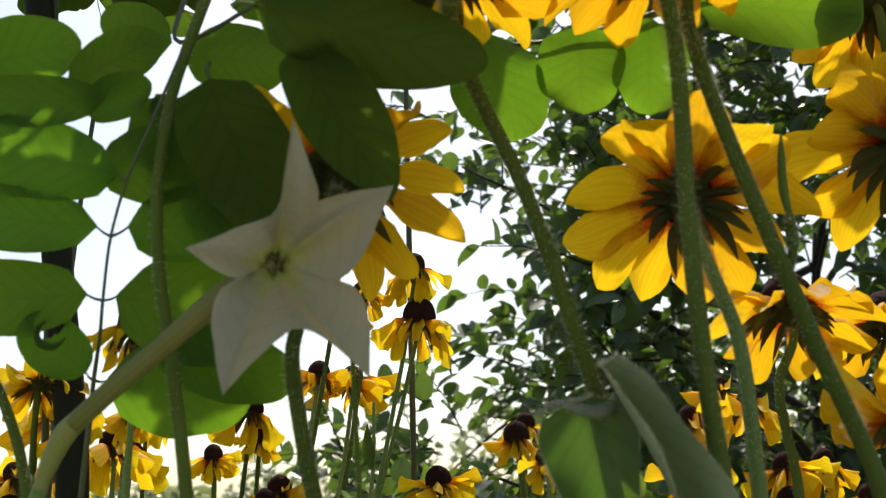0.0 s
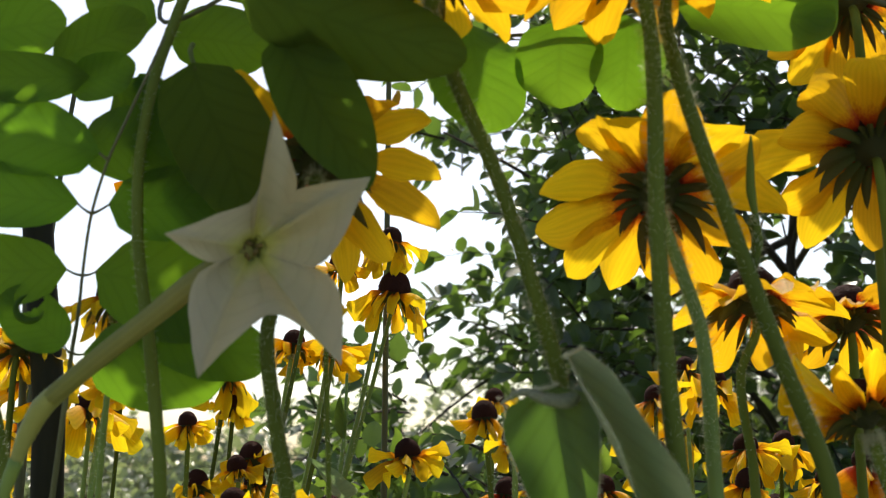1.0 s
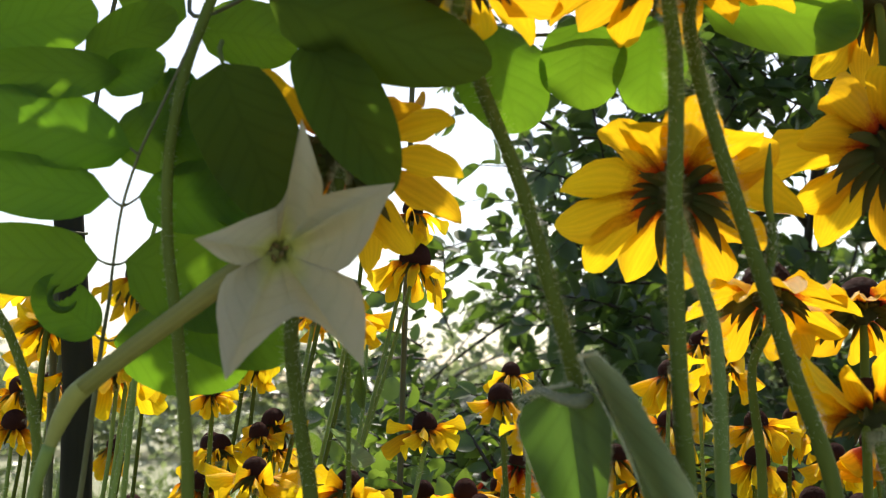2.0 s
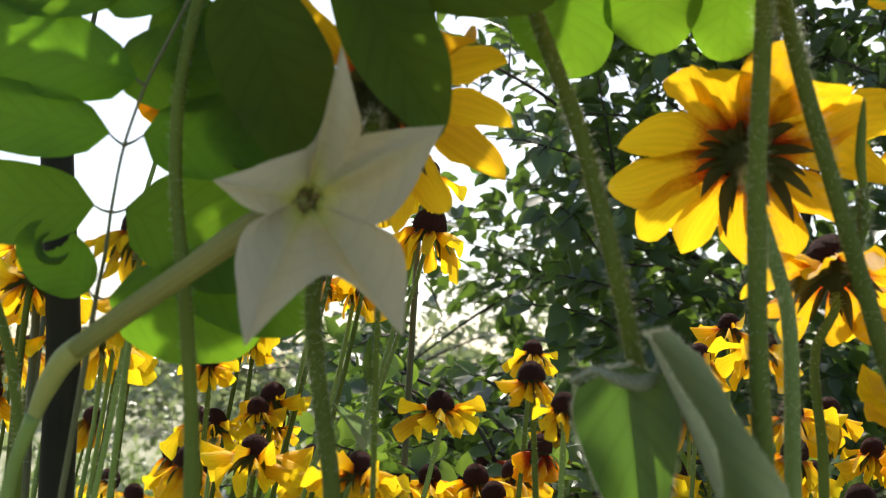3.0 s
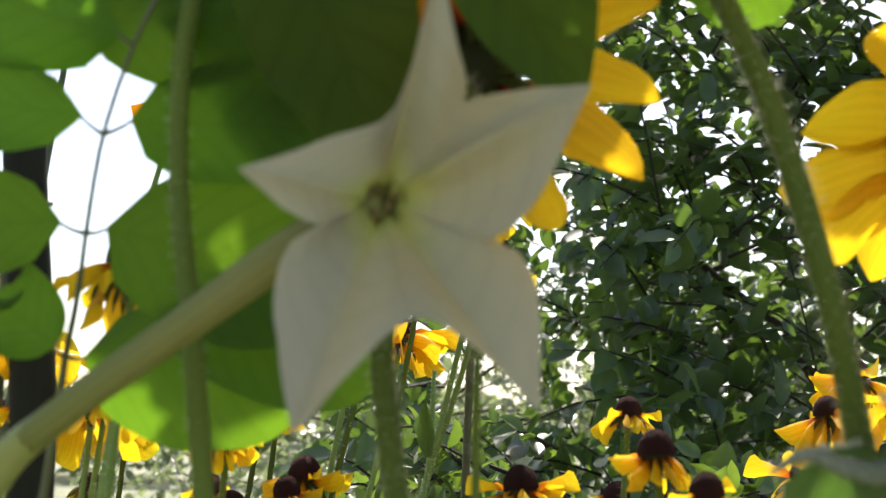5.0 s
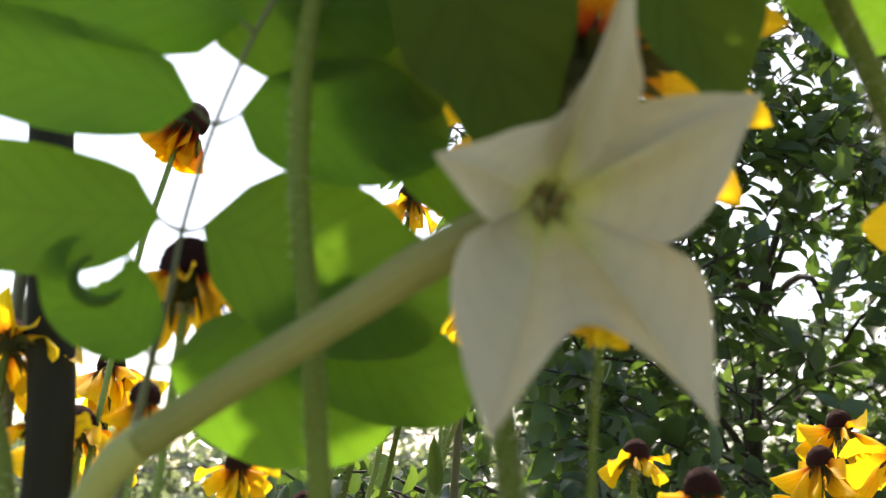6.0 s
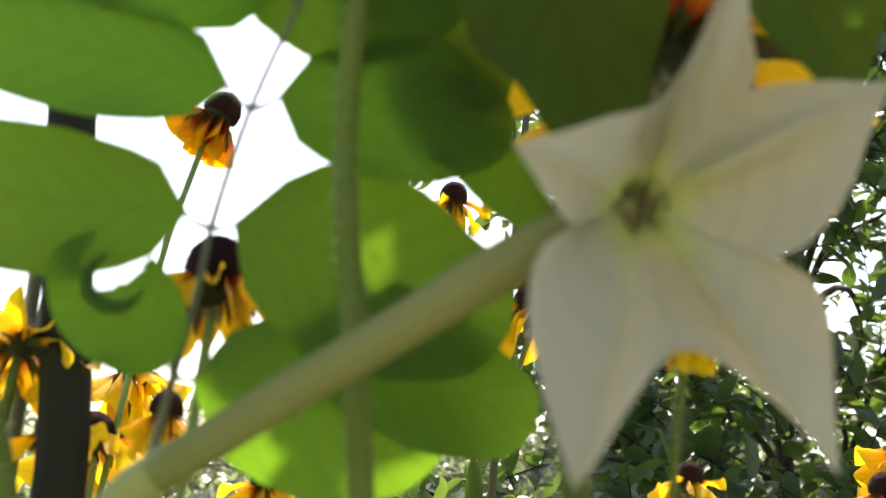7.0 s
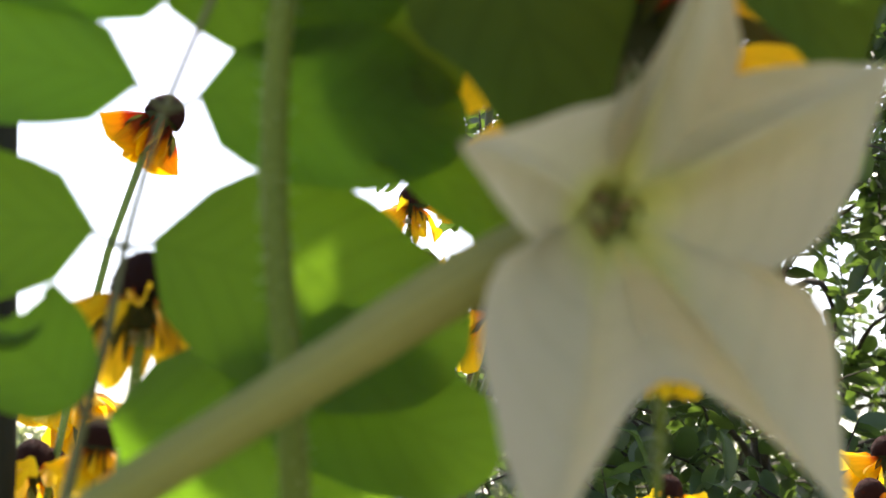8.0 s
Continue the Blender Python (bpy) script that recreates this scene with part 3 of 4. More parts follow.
# ---- the white trumpet flower ----
def white_flower():
    c = Vector((-0.0563, 0.3687, 0.7476))
    tips = [Vector(p) for p in ((-0.0472, 0.3547, 0.7907), (-0.0156, 0.3700, 0.7727), (-0.0250, 0.3714, 0.7079), (-0.0691, 0.3547, 0.7023), (-0.0808, 0.3494, 0.7482))]
    joins = [c + Vector(p) for p in ((0.0154, 0.0010, 0.0199), (0.0215, 0.0030, -0.0067), (0.0065, 0.0030, -0.0226), (-0.0115, 0.0012, -0.0052), (-0.0006, 0.0010, 0.0154))]   # where one lobe meets the next
    bulge = ((-0.0022, 0.0015), (0.0004, 0.0030), (0.0060, -0.0030), (-0.0012, 0.0078), (0.0022, -0.0004))
    foot = Vector((-0.1500, 0.4125, 0.6590))
    t = thing("trumpet_flower", (foot.x, foot.y, 0.0), "white star-shaped trumpet flower with a long pale tube", "flower")
    view = Vector((0.05, -1, -0.1)).normalized()
    for i in range(5):
        tip = tips[i]
        n0, n1 = joins[i - 1], joins[i]
        verts, uvs, faces = [], [], []
        cols, rows = 20, 16
        for j in range(rows + 1):
            s = j / rows
            for k in range(cols + 1):
                a = k / cols * 2 - 1
                if a < 0:
                    q = n0.lerp(tip, (1 + a)) + (n0 - tip).normalized().cross(view) * (math.sin(math.pi * (1 + a) ** 0.62) * bulge[i][0])
                else:
                    q = n1.lerp(tip, (1 - a)) - (n1 - tip).normalized().cross(view) * (math.sin(math.pi * (1 - a) ** 0.62) * bulge[i][1])
                d = (q - c)
                d = (d - view * d.dot(view)).normalized()
                inner = c + d * (0.0036 + 0.0007 * math.sin(3 * a + i)) - view * 0.003
                p = inner.lerp(q, s)
                # flared trumpet: deep at the throat, then flat; a raised midrib and soft waves towards the edge
                p = p - view * (0.0050 * (1 - s) ** 3)
                p = p + view * (0.0036 * math.exp(-(a * 3.0) ** 2) * math.sin(math.pi * min(1, s * 1.0) ** 0.8))
                p = p - view * (0.0060 * (abs(a) ** 1.4) * math.sin(math.pi * s ** 1.3) * (0.7 + 0.5 * math.sin(1.7 * i) * (1 - abs(a) ** 3)))
                p = p + view * (0.0019 * s * math.sin(4.2 * a + 2.1 * i + 2.6 * s)) * (1 - abs(a) ** 6)
                p = p + view * 0.0012 * s * noise.noise(p * 85) + (p - c) * 0.035 * s * noise.noise(p * 130 + Vector((i, 0, 0))) * abs(a) * (1 - abs(a)) * 3
                verts.append(p)
                uvs.append((k / cols, s))
        w = cols + 1
        for j in range(rows):
            for k in range(cols):
                faces.append((j * w + k, j * w + k + 1, (j + 1) * w + k + 1, (j + 1) * w + k))
        piece("petal", mesh_of("petal", verts, faces, M_WHITE, uvs), t)
    back = c - view * 0.006
    pts = [c - view * 0.0125, back + Vector((-0.006, 0.006, -0.003)), Vector((-0.0735, 0.3800, 0.7392)), Vector((-0.0927, 0.3870, 0.7260)), Vector((-0.1142, 0.3950, 0.7112)), Vector((-0.1300, 0.4030, 0.7000))]
    tube("tube", pts, [0.0040, 0.0048, 0.0044, 0.0038, 0.0036, 0.0036], M_TUBE, t, 8, 16, "pale cream-green flower tube")
    tube("calyx", [Vector((-0.1240, 0.4000, 0.7042)), Vector((-0.1340, 0.4055, 0.6968)), Vector((-0.1405, 0.4095, 0.6868)), Vector((-0.1448, 0.4110, 0.6755))], [0.0035, 0.0040, 0.0033, 0.0021], M_CALYX, t, 6, 14, "green ribbed calyx")
    tube("stalk", [Vector((-0.1440, 0.4108, 0.6780)), foot, Vector((foot.x - 0.004, foot.y, 0.45)), Vector((foot.x + 0.01, foot.y + 0.01, 0.0))], [0.0028, 0.0022, 0.003, 0.004], M_STEM_PALE, t, 6, 10)
    # throat and the ring of anthers
    verts, faces = [], []
    prof = ((0.0052, 0.0014), (0.0046, 0.0004), (0.0036, -0.0010), (0.0022, -0.0024), (0.0002, -0.0032))
    e1 = view.orthogonal().normalized()
    e2 = view.cross(e1)
    for rr, dz in prof:
        for k in range(16):
            a = 2 * math.pi * k / 16
            verts.append(c - view * 0.0085 + e1 * rr * math.cos(a) + e2 * rr * math.sin(a) + view * dz)
    for i in range(len(prof) - 1):
        for k in range(16):
            a, b = i * 16 + k, i * 16 + (k + 1) % 16
            faces.append((a, b, b + 16, a + 16))
    piece("throat", mesh_of("throat", verts, faces, M_THROAT), t, None, "dull green flower throat")
    for k in range(5):
        a = (0.3, 1.7, 2.8, 4.3, 5.4)[k]
        out = (0.0028, 0.0017, 0.0031, 0.0021, 0.0026)[k]
        p = c - view * (0.0078 + 0.0004 * k) + e1 * out * math.cos(a) + e2 * out * math.sin(a)
        turn = (e1 * math.cos(a + 0.9 + k) + e2 * math.sin(a + 0.9 + k)) * 0.0014
        tube("anther", [p - turn, p + view * 0.0005, p + turn], [0.0004, 0.0009, 0.0004], M_ANTHER, t, 3, 8, "small brown anther")


white_flower()


# ---- the round-leaved vine ----
def vine(label, stalk, radii, leaves, seed, eaten=-1):
    t = thing("vine", stalk[-1], label, "climbing plant", "climbing plants")
    tube("stalk", stalk, radii, M_VINE, t, 6, 8)
    r = random.Random(seed)
    for k, (base, tip, width, face, at) in enumerate(leaves):
        set_sheet("leaflet", EATEN_LEAFLET if k == eaten else r.choice(LEAFLETS), base, tip, width, face, t)
        along = (Vector(tip) - Vector(base)).normalized()
        if at is not None and (Vector(at) - Vector(base)).dot(along) < 0.001:
            tube("leaf_stalk", [at, Vector(at).lerp(Vector(base), 0.5) + Vector((0, 0, -0.0006)), Vector(base) + (Vector(tip) - Vector(base)) * 0.01], [0.0007, 0.0005, 0.0004], M_VINE, t, 3, 6)
    return t


NODE_A, NODE_B = (-0.1234, 0.4154, 0.7699), (-0.1296, 0.4290, 0.7486)
NODE_C, NODE_D = (-0.1160, 0.4080, 0.7893), (-0.1076, 0.4040, 0.8069)
NODE_E = (-0.1341, 0.4360, 0.7194)
vine("climbing plant with paired oval green leaflets, some in shade",
     [(-0.0951, 0.4000, 0.8350), NODE_D, NODE_C, NODE_A, NODE_B, (-0.1312, 0.4320, 0.7345), NODE_E, (-0.1370, 0.4420, 0.7042), (-0.180, 0.52, 0.45), (-0.175, 0.54, 0.0)],
     [0.0006, 0.0006, 0.0006, 0.0007, 0.0009, 0.0013, 0.0020],
     [((-0.1185, 0.4060, 0.7911), (-0.1843, 0.3940, 0.8026), 0.0301, (0.1, -1, -0.30), NODE_C),
      ((-0.1278, 0.4130, 0.7734), (-0.1878, 0.4010, 0.7785), 0.0245, (0, -1, -0.2), NODE_A),
      ((-0.1341, 0.4240, 0.7502), (-0.1903, 0.4140, 0.7478), 0.0290, (0, -1, -0.15), NODE_B),
      ((-0.1333, 0.4240, 0.7204), (-0.1547, 0.4160, 0.7402), 0.0217, (0.1, -1, 0.05), NODE_E),
      ((-0.1295, 0.4130, 0.7964), (-0.0832, 0.4110, 0.7978), 0.0299, (0, -1, -0.2), NODE_C),
      ((-0.1187, 0.4210, 0.7751), (-0.0706, 0.4190, 0.7737), 0.0291, (0, -1, -0.1), NODE_A),
      ((-0.1252, 0.4310, 0.7506), (-0.0660, 0.4330, 0.7364), 0.0413, (0, -1, 0.1), NODE_B),
      ((-0.1308, 0.4400, 0.7194), (-0.0748, 0.4440, 0.7170), 0.0398, (0, -1, 0.2), NODE_E),
      ((-0.1117, 0.4370, 0.7335), (-0.0587, 0.4370, 0.7166), 0.0308, (0, -1, 0.12), None),
      ((-0.1325, 0.4080, 0.8164), (-0.1075, 0.4040, 0.8259), 0.0175, (0.1, -1, -0.3), NODE_D),
      ((-0.1236, 0.4040, 0.8204), (-0.1782, 0.3920, 0.8157), 0.0194, (0.1, -1, -0.4), None)],
     3, eaten=3)
vine("leafy climber with sunlit round green leaves",
     [(-0.0310, 0.4100, 0.8721), (-0.0615, 0.4100, 0.8629), (-0.1003, 0.4200, 0.8488), (-0.1027, 0.4400, 0.8803), (-0.1250, 0.5100, 0.9535), (-0.17, 0.60, 1.0), (-0.205, 0.60, 0.7), (-0.196, 0.60, 0.3), (-0.196, 0.60, 0.0)],
     [0.0008, 0.0009, 0.0010, 0.0012, 0.0015, 0.0018],
     [((-0.1002, 0.4250, 0.8450), (-0.0590, 0.4200, 0.8390), 0.028, (0, -1, -0.4), None),
      ((-0.0808, 0.4200, 0.8642), (-0.0205, 0.4200, 0.8589), 0.016, (0, -1, -0.6), None),
      ((-0.1863, 0.4160, 0.8384), (-0.1378, 0.4120, 0.8469), 0.0293, (0.1, -1, -0.4), None),
      ((-0.1400, 0.4100, 0.8282), (-0.1047, 0.4080, 0.8462), 0.0210, (0.1, -1, -0.5), None),
      ((-0.1029, 0.4180, 0.8478), (-0.1308, 0.4140, 0.8587), 0.0207, (0.1, -1, -0.4), None),
      ((-0.1081, 0.4160, 0.8261), (-0.0955, 0.4160, 0.8046), 0.0152, (0, -1, -0.2), None)],
     9)
vine("climbing plant with translucent sunlit oval leaflets in a row",
     [(0.0104, 0.4190, 0.8355), (0.0260, 0.4220, 0.8431), (0.0486, 0.4240, 0.8461), (0.0831, 0.4270, 0.8560), (0.1470, 0.4320, 0.8762), (0.30, 0.46, 0.80), (0.32, 0.48, 0.40), (0.32, 0.49, 0.0)],
     [0.0007, 0.0008, 0.0009, 0.0010, 0.0012, 0.0018, 0.0024, 0.003],
     [((0.0197, 0.4180, 0.8476), (0.0299, 0.4140, 0.8032), 0.0375, (0.15, -1, -0.2), None),
      ((0.0557, 0.4200, 0.8494), (0.0558, 0.4160, 0.8134), 0.0346, (-0.1, -1, -0.15), None),
      ((0.0838, 0.4220, 0.8531), (0.0824, 0.4180, 0.8131), 0.0308, (0.05, -1, -0.2), None),
      ((0.1040, 0.4240, 0.8590), (0.1694, 0.4200, 0.8513), 0.0320, (0.1, -1, -0.3), None),
      ((0.1621, 0.4300, 0.8745), (0.1618, 0.4260, 0.8453), 0.0213, (-0.1, -1, -0.2), None)],
     15)


# the rolled, half-eaten edge of the lowest leaflet
lower = [o for o in scene.objects if o.name.startswith("vine") and o.parent is None][0]
mid = Vector((-0.1440, 0.4160, 0.7341))
ring = [mid + Vector((0.0052 * math.cos(a), -0.0006, 0.0050 * math.sin(a))) for a in np.linspace(radians(110), radians(345), 12)]
tube("rolled_edge", ring, [0.0003, 0.0011, 0.0015, 0.0012, 0.0003], M_LEAFLET, lower, 4, 10, "dark rolled leaf edge")


def unseen_canopy(label, foot, joint, box, count, size, seed):
    """Unseen leaves added to shade the bed, above and beyond it: a stalk that spreads into sprays of leaflets."""
    r = random.Random(seed)
    t = thing("vine", foot, label, "climbing plant", "climbing plants")
    tube("stalk", [joint, Vector(joint).lerp(Vector(foot), 0.5), foot], [0.0016, 0.0022, 0.003], M_VINE, t, 5, 8)
    (x0, x1), (y0, y1), (z0, z1) = box
    for k in range(count):
        p = Vector((r.uniform(x0, x1), r.uniform(y0, y1), r.uniform(z0, z1)))
        a = r.uniform(0, 2 * math.pi)
        way = Vector((math.cos(a), math.sin(a), r.uniform(-0.5, 0.2))).normalized()
        L = size * r.uniform(0.75, 1.2)
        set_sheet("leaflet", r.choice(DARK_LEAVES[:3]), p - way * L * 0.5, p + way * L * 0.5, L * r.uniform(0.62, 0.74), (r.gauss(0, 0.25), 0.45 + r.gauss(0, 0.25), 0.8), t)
        b = p - way * L * 0.5
        tube("leaf_stalk", [Vector(joint), Vector(joint).lerp(b, 0.55) + Vector((0, 0, 0.01)), b], [0.0006, 0.0003, 0.0003], M_VINE, t, 3, 5)
    return t


# added out of view, only to keep sun off the leaves and flowers below
unseen_canopy("unseen leaf canopy added above the stake to cast shade", (-0.176, 0.563, 0.0), (-0.2040, 0.5630, 1.0193), ((-0.28, 0.030), (0.52, 0.74), (0.99, 1.10)), 70, 0.050, 71)
unseen_canopy("unseen dense leaf canopy added over the stake to cast shade", (-0.182, 0.570, 0.0), (-0.2050, 0.5700, 1.0150), ((-0.27, -0.10), (0.53, 0.72), (0.985, 1.05)), 25, 0.050, 75)
unseen_canopy("unseen sparse leaf canopy added beside the stake to cast shade", (-0.178, 0.565, 0.0), (-0.2047, 0.5660, 1.0194), ((-0.20, -0.09), (0.58, 0.655), (1.02, 1.07)), 5, 0.046, 74)
unseen_canopy("unseen leaf canopy added over the daisies to cast shade", (0.33, 0.47, 0.0), (0.26, 0.58, 1.00), ((0.07, 0.22), (0.61, 0.65), (1.00, 1.04)), 11, 0.050, 72)
unseen_canopy("unseen leaf canopy added above the white flower to cast shade", (-0.03, 0.80, 0.0), (-0.02, 0.72, 1.06), ((-0.06, 0.065), (0.59, 0.72), (1.02, 1.09)), 36, 0.050, 73)


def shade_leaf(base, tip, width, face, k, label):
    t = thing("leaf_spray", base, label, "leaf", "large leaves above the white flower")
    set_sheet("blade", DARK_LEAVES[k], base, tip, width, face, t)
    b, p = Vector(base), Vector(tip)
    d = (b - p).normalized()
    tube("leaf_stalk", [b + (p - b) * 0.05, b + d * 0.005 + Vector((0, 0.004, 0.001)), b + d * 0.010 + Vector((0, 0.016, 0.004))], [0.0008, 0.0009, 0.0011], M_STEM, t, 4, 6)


# blades 0 to 2 have shade in their colour, 3 and 4 the plain leaflet green
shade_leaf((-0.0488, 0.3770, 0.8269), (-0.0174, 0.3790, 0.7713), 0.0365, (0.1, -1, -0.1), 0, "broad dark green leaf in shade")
shade_leaf((-0.0626, 0.3670, 0.8385), (0.0164, 0.3630, 0.8132), 0.044, (0, -1, -0.30), 1, "broad green leaf coloured darker for shade, seen from below")
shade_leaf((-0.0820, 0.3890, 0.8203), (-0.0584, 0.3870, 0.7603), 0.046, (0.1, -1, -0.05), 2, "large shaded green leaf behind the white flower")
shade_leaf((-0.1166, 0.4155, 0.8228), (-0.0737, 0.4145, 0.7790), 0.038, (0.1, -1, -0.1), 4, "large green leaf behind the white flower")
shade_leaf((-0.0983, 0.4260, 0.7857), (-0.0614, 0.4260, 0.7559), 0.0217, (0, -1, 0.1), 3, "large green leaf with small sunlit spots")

# ---- near daisies, seen from behind and below ----
def down(x, y):
    return (x, y, 0.0)


rudbeckia((0.0996, 0.4555, 0.7886), (0.04, 0.66, 0.75), 0.0520, 0.0125, 4, 13, [(0.1057, 0.4435, 0.7536), (0.1124, 0.4411, 0.7286), (0.1143, 0.4387, 0.6729), down(0.125, 0.42)], 101, stem_r=0.0027, bristles=500, pale=True, width=0.56,
          label="large yellow gloriosa daisy with reddish petal bases")
rudbeckia((0.0804, 0.3739, 0.8565), (-0.05, 0.10, 1.0), 0.0480, 0.0115, 6, 13, [(0.0859, 0.3859, 0.8296), (0.0881, 0.3943, 0.8133), (0.0875, 0.3967, 0.7631), (0.0889, 0.3955, 0.7029), (0.0913, 0.3955, 0.6684), down(0.095, 0.38)], 102, stem_r=0.0030, bristles=500, width=0.5,
          label="yellow gloriosa daisy on a thick hairy stem")
rudbeckia((0.0063, 0.3787, 0.8552), (0.05, 0.15, 1.0), 0.0420, 0.011, 8, 12, [(0.0051, 0.3955, 0.8456), (0.0134, 0.4099, 0.8243), (0.0305, 0.4087, 0.7815), (0.0439, 0.4099, 0.7372), (0.0532, 0.4195, 0.7074), (0.0600, 0.4219, 0.6651), down(0.065, 0.41)], 103, stem_r=0.0028, bristles=500, width=0.5)
rudbeckia((0.0962, 0.3835, 0.8773), (0.1, 0.1, 1.0), 0.0400, 0.012, 10, 12, [(0.0949, 0.4027, 0.8457), (0.1001, 0.4015, 0.8159), (0.1133, 0.4015, 0.7703), (0.1316, 0.4027, 0.7131), (0.1472, 0.4051, 0.6680), down(0.165, 0.40)], 104, stem_r=0.0028, bristles=500, width=0.5)
rudbeckia((0.1927, 0.4555, 0.8089), (0.15, 0.62, 0.77), 0.0500, 0.0125, 8, 13, [(0.1935, 0.4495, 0.7702), down(0.19, 0.43)], 105, width=0.52)
rudbeckia((0.1968, 0.4795, 0.8866), (0.1, 0.6, 0.8), 0.0450, 0.012, 12, 12, [(0.2004, 0.4795, 0.8436), down(0.20, 0.46)], 106, width=0.5)
rudbeckia((0.1519, 0.5035, 0.7501), (0.05, 0.36, 0.93), 0.0400, 0.0115, 14, 13, [(0.1438, 0.5011, 0.7169), (0.1460, 0.4975, 0.6760), down(0.145, 0.465)], 107, stem_r=0.002, width=0.5, bristles=200)
rudbeckia((0.2085, 0.5395, 0.7474), (0.1, 0.4, 0.91), 0.0420, 0.0115, 12, 12, [(0.2091, 0.5395, 0.7158), down(0.195, 0.50)], 108, width=0.5)
rudbeckia((0.1847, 0.4675, 0.6975), (-0.12, 0.40, 0.91), 0.0380, 0.0100, -34, 13, [(0.1843, 0.4555, 0.6810), (0.1917, 0.4555, 0.6539), down(0.20, 0.42)], 109, stem_r=0.0026, width=0.46, bristles=500, plain=True)
rudbeckia((-0.0387, 0.4320, 0.7964), (0.06, 0.66, 0.75), 0.0540, 0.0125, 6, 14, [(-0.0453, 0.4435, 0.7680), (-0.0567, 0.4219, 0.7270), (-0.0531, 0.4195, 0.6947), (-0.0462, 0.4195, 0.6564), down(-0.04, 0.40)], 110, stem_r=0.0026, width=0.32, bristles=500)

rudbeckia((-0.1950, 0.5500, 0.7338), (-0.1, 0.55, 0.8), 0.0230, 0.0060, 10, 13, [(-0.1990, 0.5560, 0.6900), down(-0.205, 0.57)], 111, stem_r=0.0015, width=0.42, plain=True)

rudbeckia((-0.0340, 0.4200, 0.7385), (0.08, 0.1, 1.0), 0.0125, 0.0034, 62, 10, [(-0.0345, 0.4230, 0.7150), (-0.0330, 0.4300, 0.6500), down(-0.050, 0.45)], 112, stem_r=0.0009, width=0.42, plain=True, bristles=300, label="small young yellow daisy with drooping petals on a thin hairy stem")

# hairy stem beside the vine
t = thing("flower_plant", (-0.085, 0.395, 0), "upright hairy dark green flower plant without visible bloom", "plant")
stalk, p = tube("stem", [(-0.0821, 0.4100, 0.8789), (-0.0898, 0.4100, 0.8575), (-0.1005, 0.4100, 0.8229), (-0.1050, 0.4100, 0.7894), (-0.1039, 0.4100, 0.7570), (-0.0983, 0.4100, 0.7215), (-0.0919, 0.4100, 0.6694), (-0.085, 0.392, 0.45), (-0.085, 0.395, 0)], [0.0022, 0.0022, 0.0022, 0.0025, 0.003], M_STEM, t, 6, 12)
hairs(p, 0.0021, 700, 0.0020, stalk, 5, 0.0, 0.8, 0.00005)

t = thing("flower_plant", (-0.150, 0.43, 0), "bare green flower stem leaning over the bed", "plant")
stalk, p = tube("stem", [(-0.1939, 0.4555, 0.7430), (-0.1796, 0.4555, 0.7232), (-0.1686, 0.4555, 0.6967), (-0.1635, 0.4555, 0.6716), (-0.1624, 0.4555, 0.6468), (-0.150, 0.43, 0.3), (-0.150, 0.43, 0)], [0.0020, 0.0022, 0.0022, 0.0026], M_STEM, t, 6, 10)
hairs(p, 0.0022, 300, 0.0022, stalk, 6, 0.0, 0.6)

# leafy flower stem between the daisies
t = thing("flower_plant", (-0.085, 0.65, 0), "young leafy flower stem with pale upright leaves", "plant")
stalk, p = tube("stem", [(-0.0421, 0.6550, 0.7309), (-0.0430, 0.6520, 0.6945), (-0.0471, 0.6480, 0.6603), (-0.080, 0.65, 0.4), (-0.085, 0.65, 0)], [0.0008, 0.0012, 0.0014, 0.0018], M_STEM_PALE, t, 5, 8)
hairs(p, 0.0012, 260, 0.0024, stalk, 12, 0.0, 0.7)
set_sheet("stem_leaf", STEM_LEAVES[0], (-0.0429, 0.6500, 0.6940), (-0.0459, 0.6480, 0.7182), 0.0085, (-0.2, -1, 0.2), t)
set_sheet("stem_leaf", HEARTS[1], (-0.0460, 0.6480, 0.6596), (-0.0583, 0.6300, 0.6823), 0.0120, (0.4, -1, 0.3), t, "grey-green curled leaf")
set_sheet("stem_leaf", STEM_LEAVES[1], (-0.0464, 0.6450, 0.6431), (-0.0240, 0.6300, 0.6571), 0.0120, (0, -0.6, 1), t)

# slim unopened bud
t = thing("flower_bud", (0.1263, 0.4051, 0.7564), "slim grey-green pointed bud with a hairy base", "bud")
tube("bud", [(0.1265, 0.4063, 0.7979), (0.1258, 0.4063, 0.7887), (0.1253, 0.4063, 0.7757), (0.1266, 0.4063, 0.7662)], [0.0004, 0.0015, 0.0019, 0.0012], M_STEM, t, 5, 10)
_, p = tube("stalk", [(0.1263, 0.4063, 0.7672), (0.1263, 0.4051, 0.7564), (0.1234, 0.4039, 0.7437)], [0.0014, 0.0022, 0.0012], M_STEM, t, 5, 10)
hairs(p, 0.0018, 220, 0.0026, t, 8)

# ---- clasping hairy leaves on the stem ----
t = thing("hairy_leaf_pair", (0.0559, 0.4255, 0.7034), "pair of clasping hairy green leaves on a stem", "leaf")
set_sheet("leaf", HEARTS[0], (0.0479, 0.4171, 0.7030), (0.0598, 0.4099, 0.6340), 0.0355, (-0.25, -1, 0.15), t)
set_sheet("leaf", HEARTS[1], (0.0554, 0.4099, 0.7144), (0.1081, 0.4135, 0.6130), 0.0175, (-0.3, -1, 0.5), t, "grey-green hairy leaf")

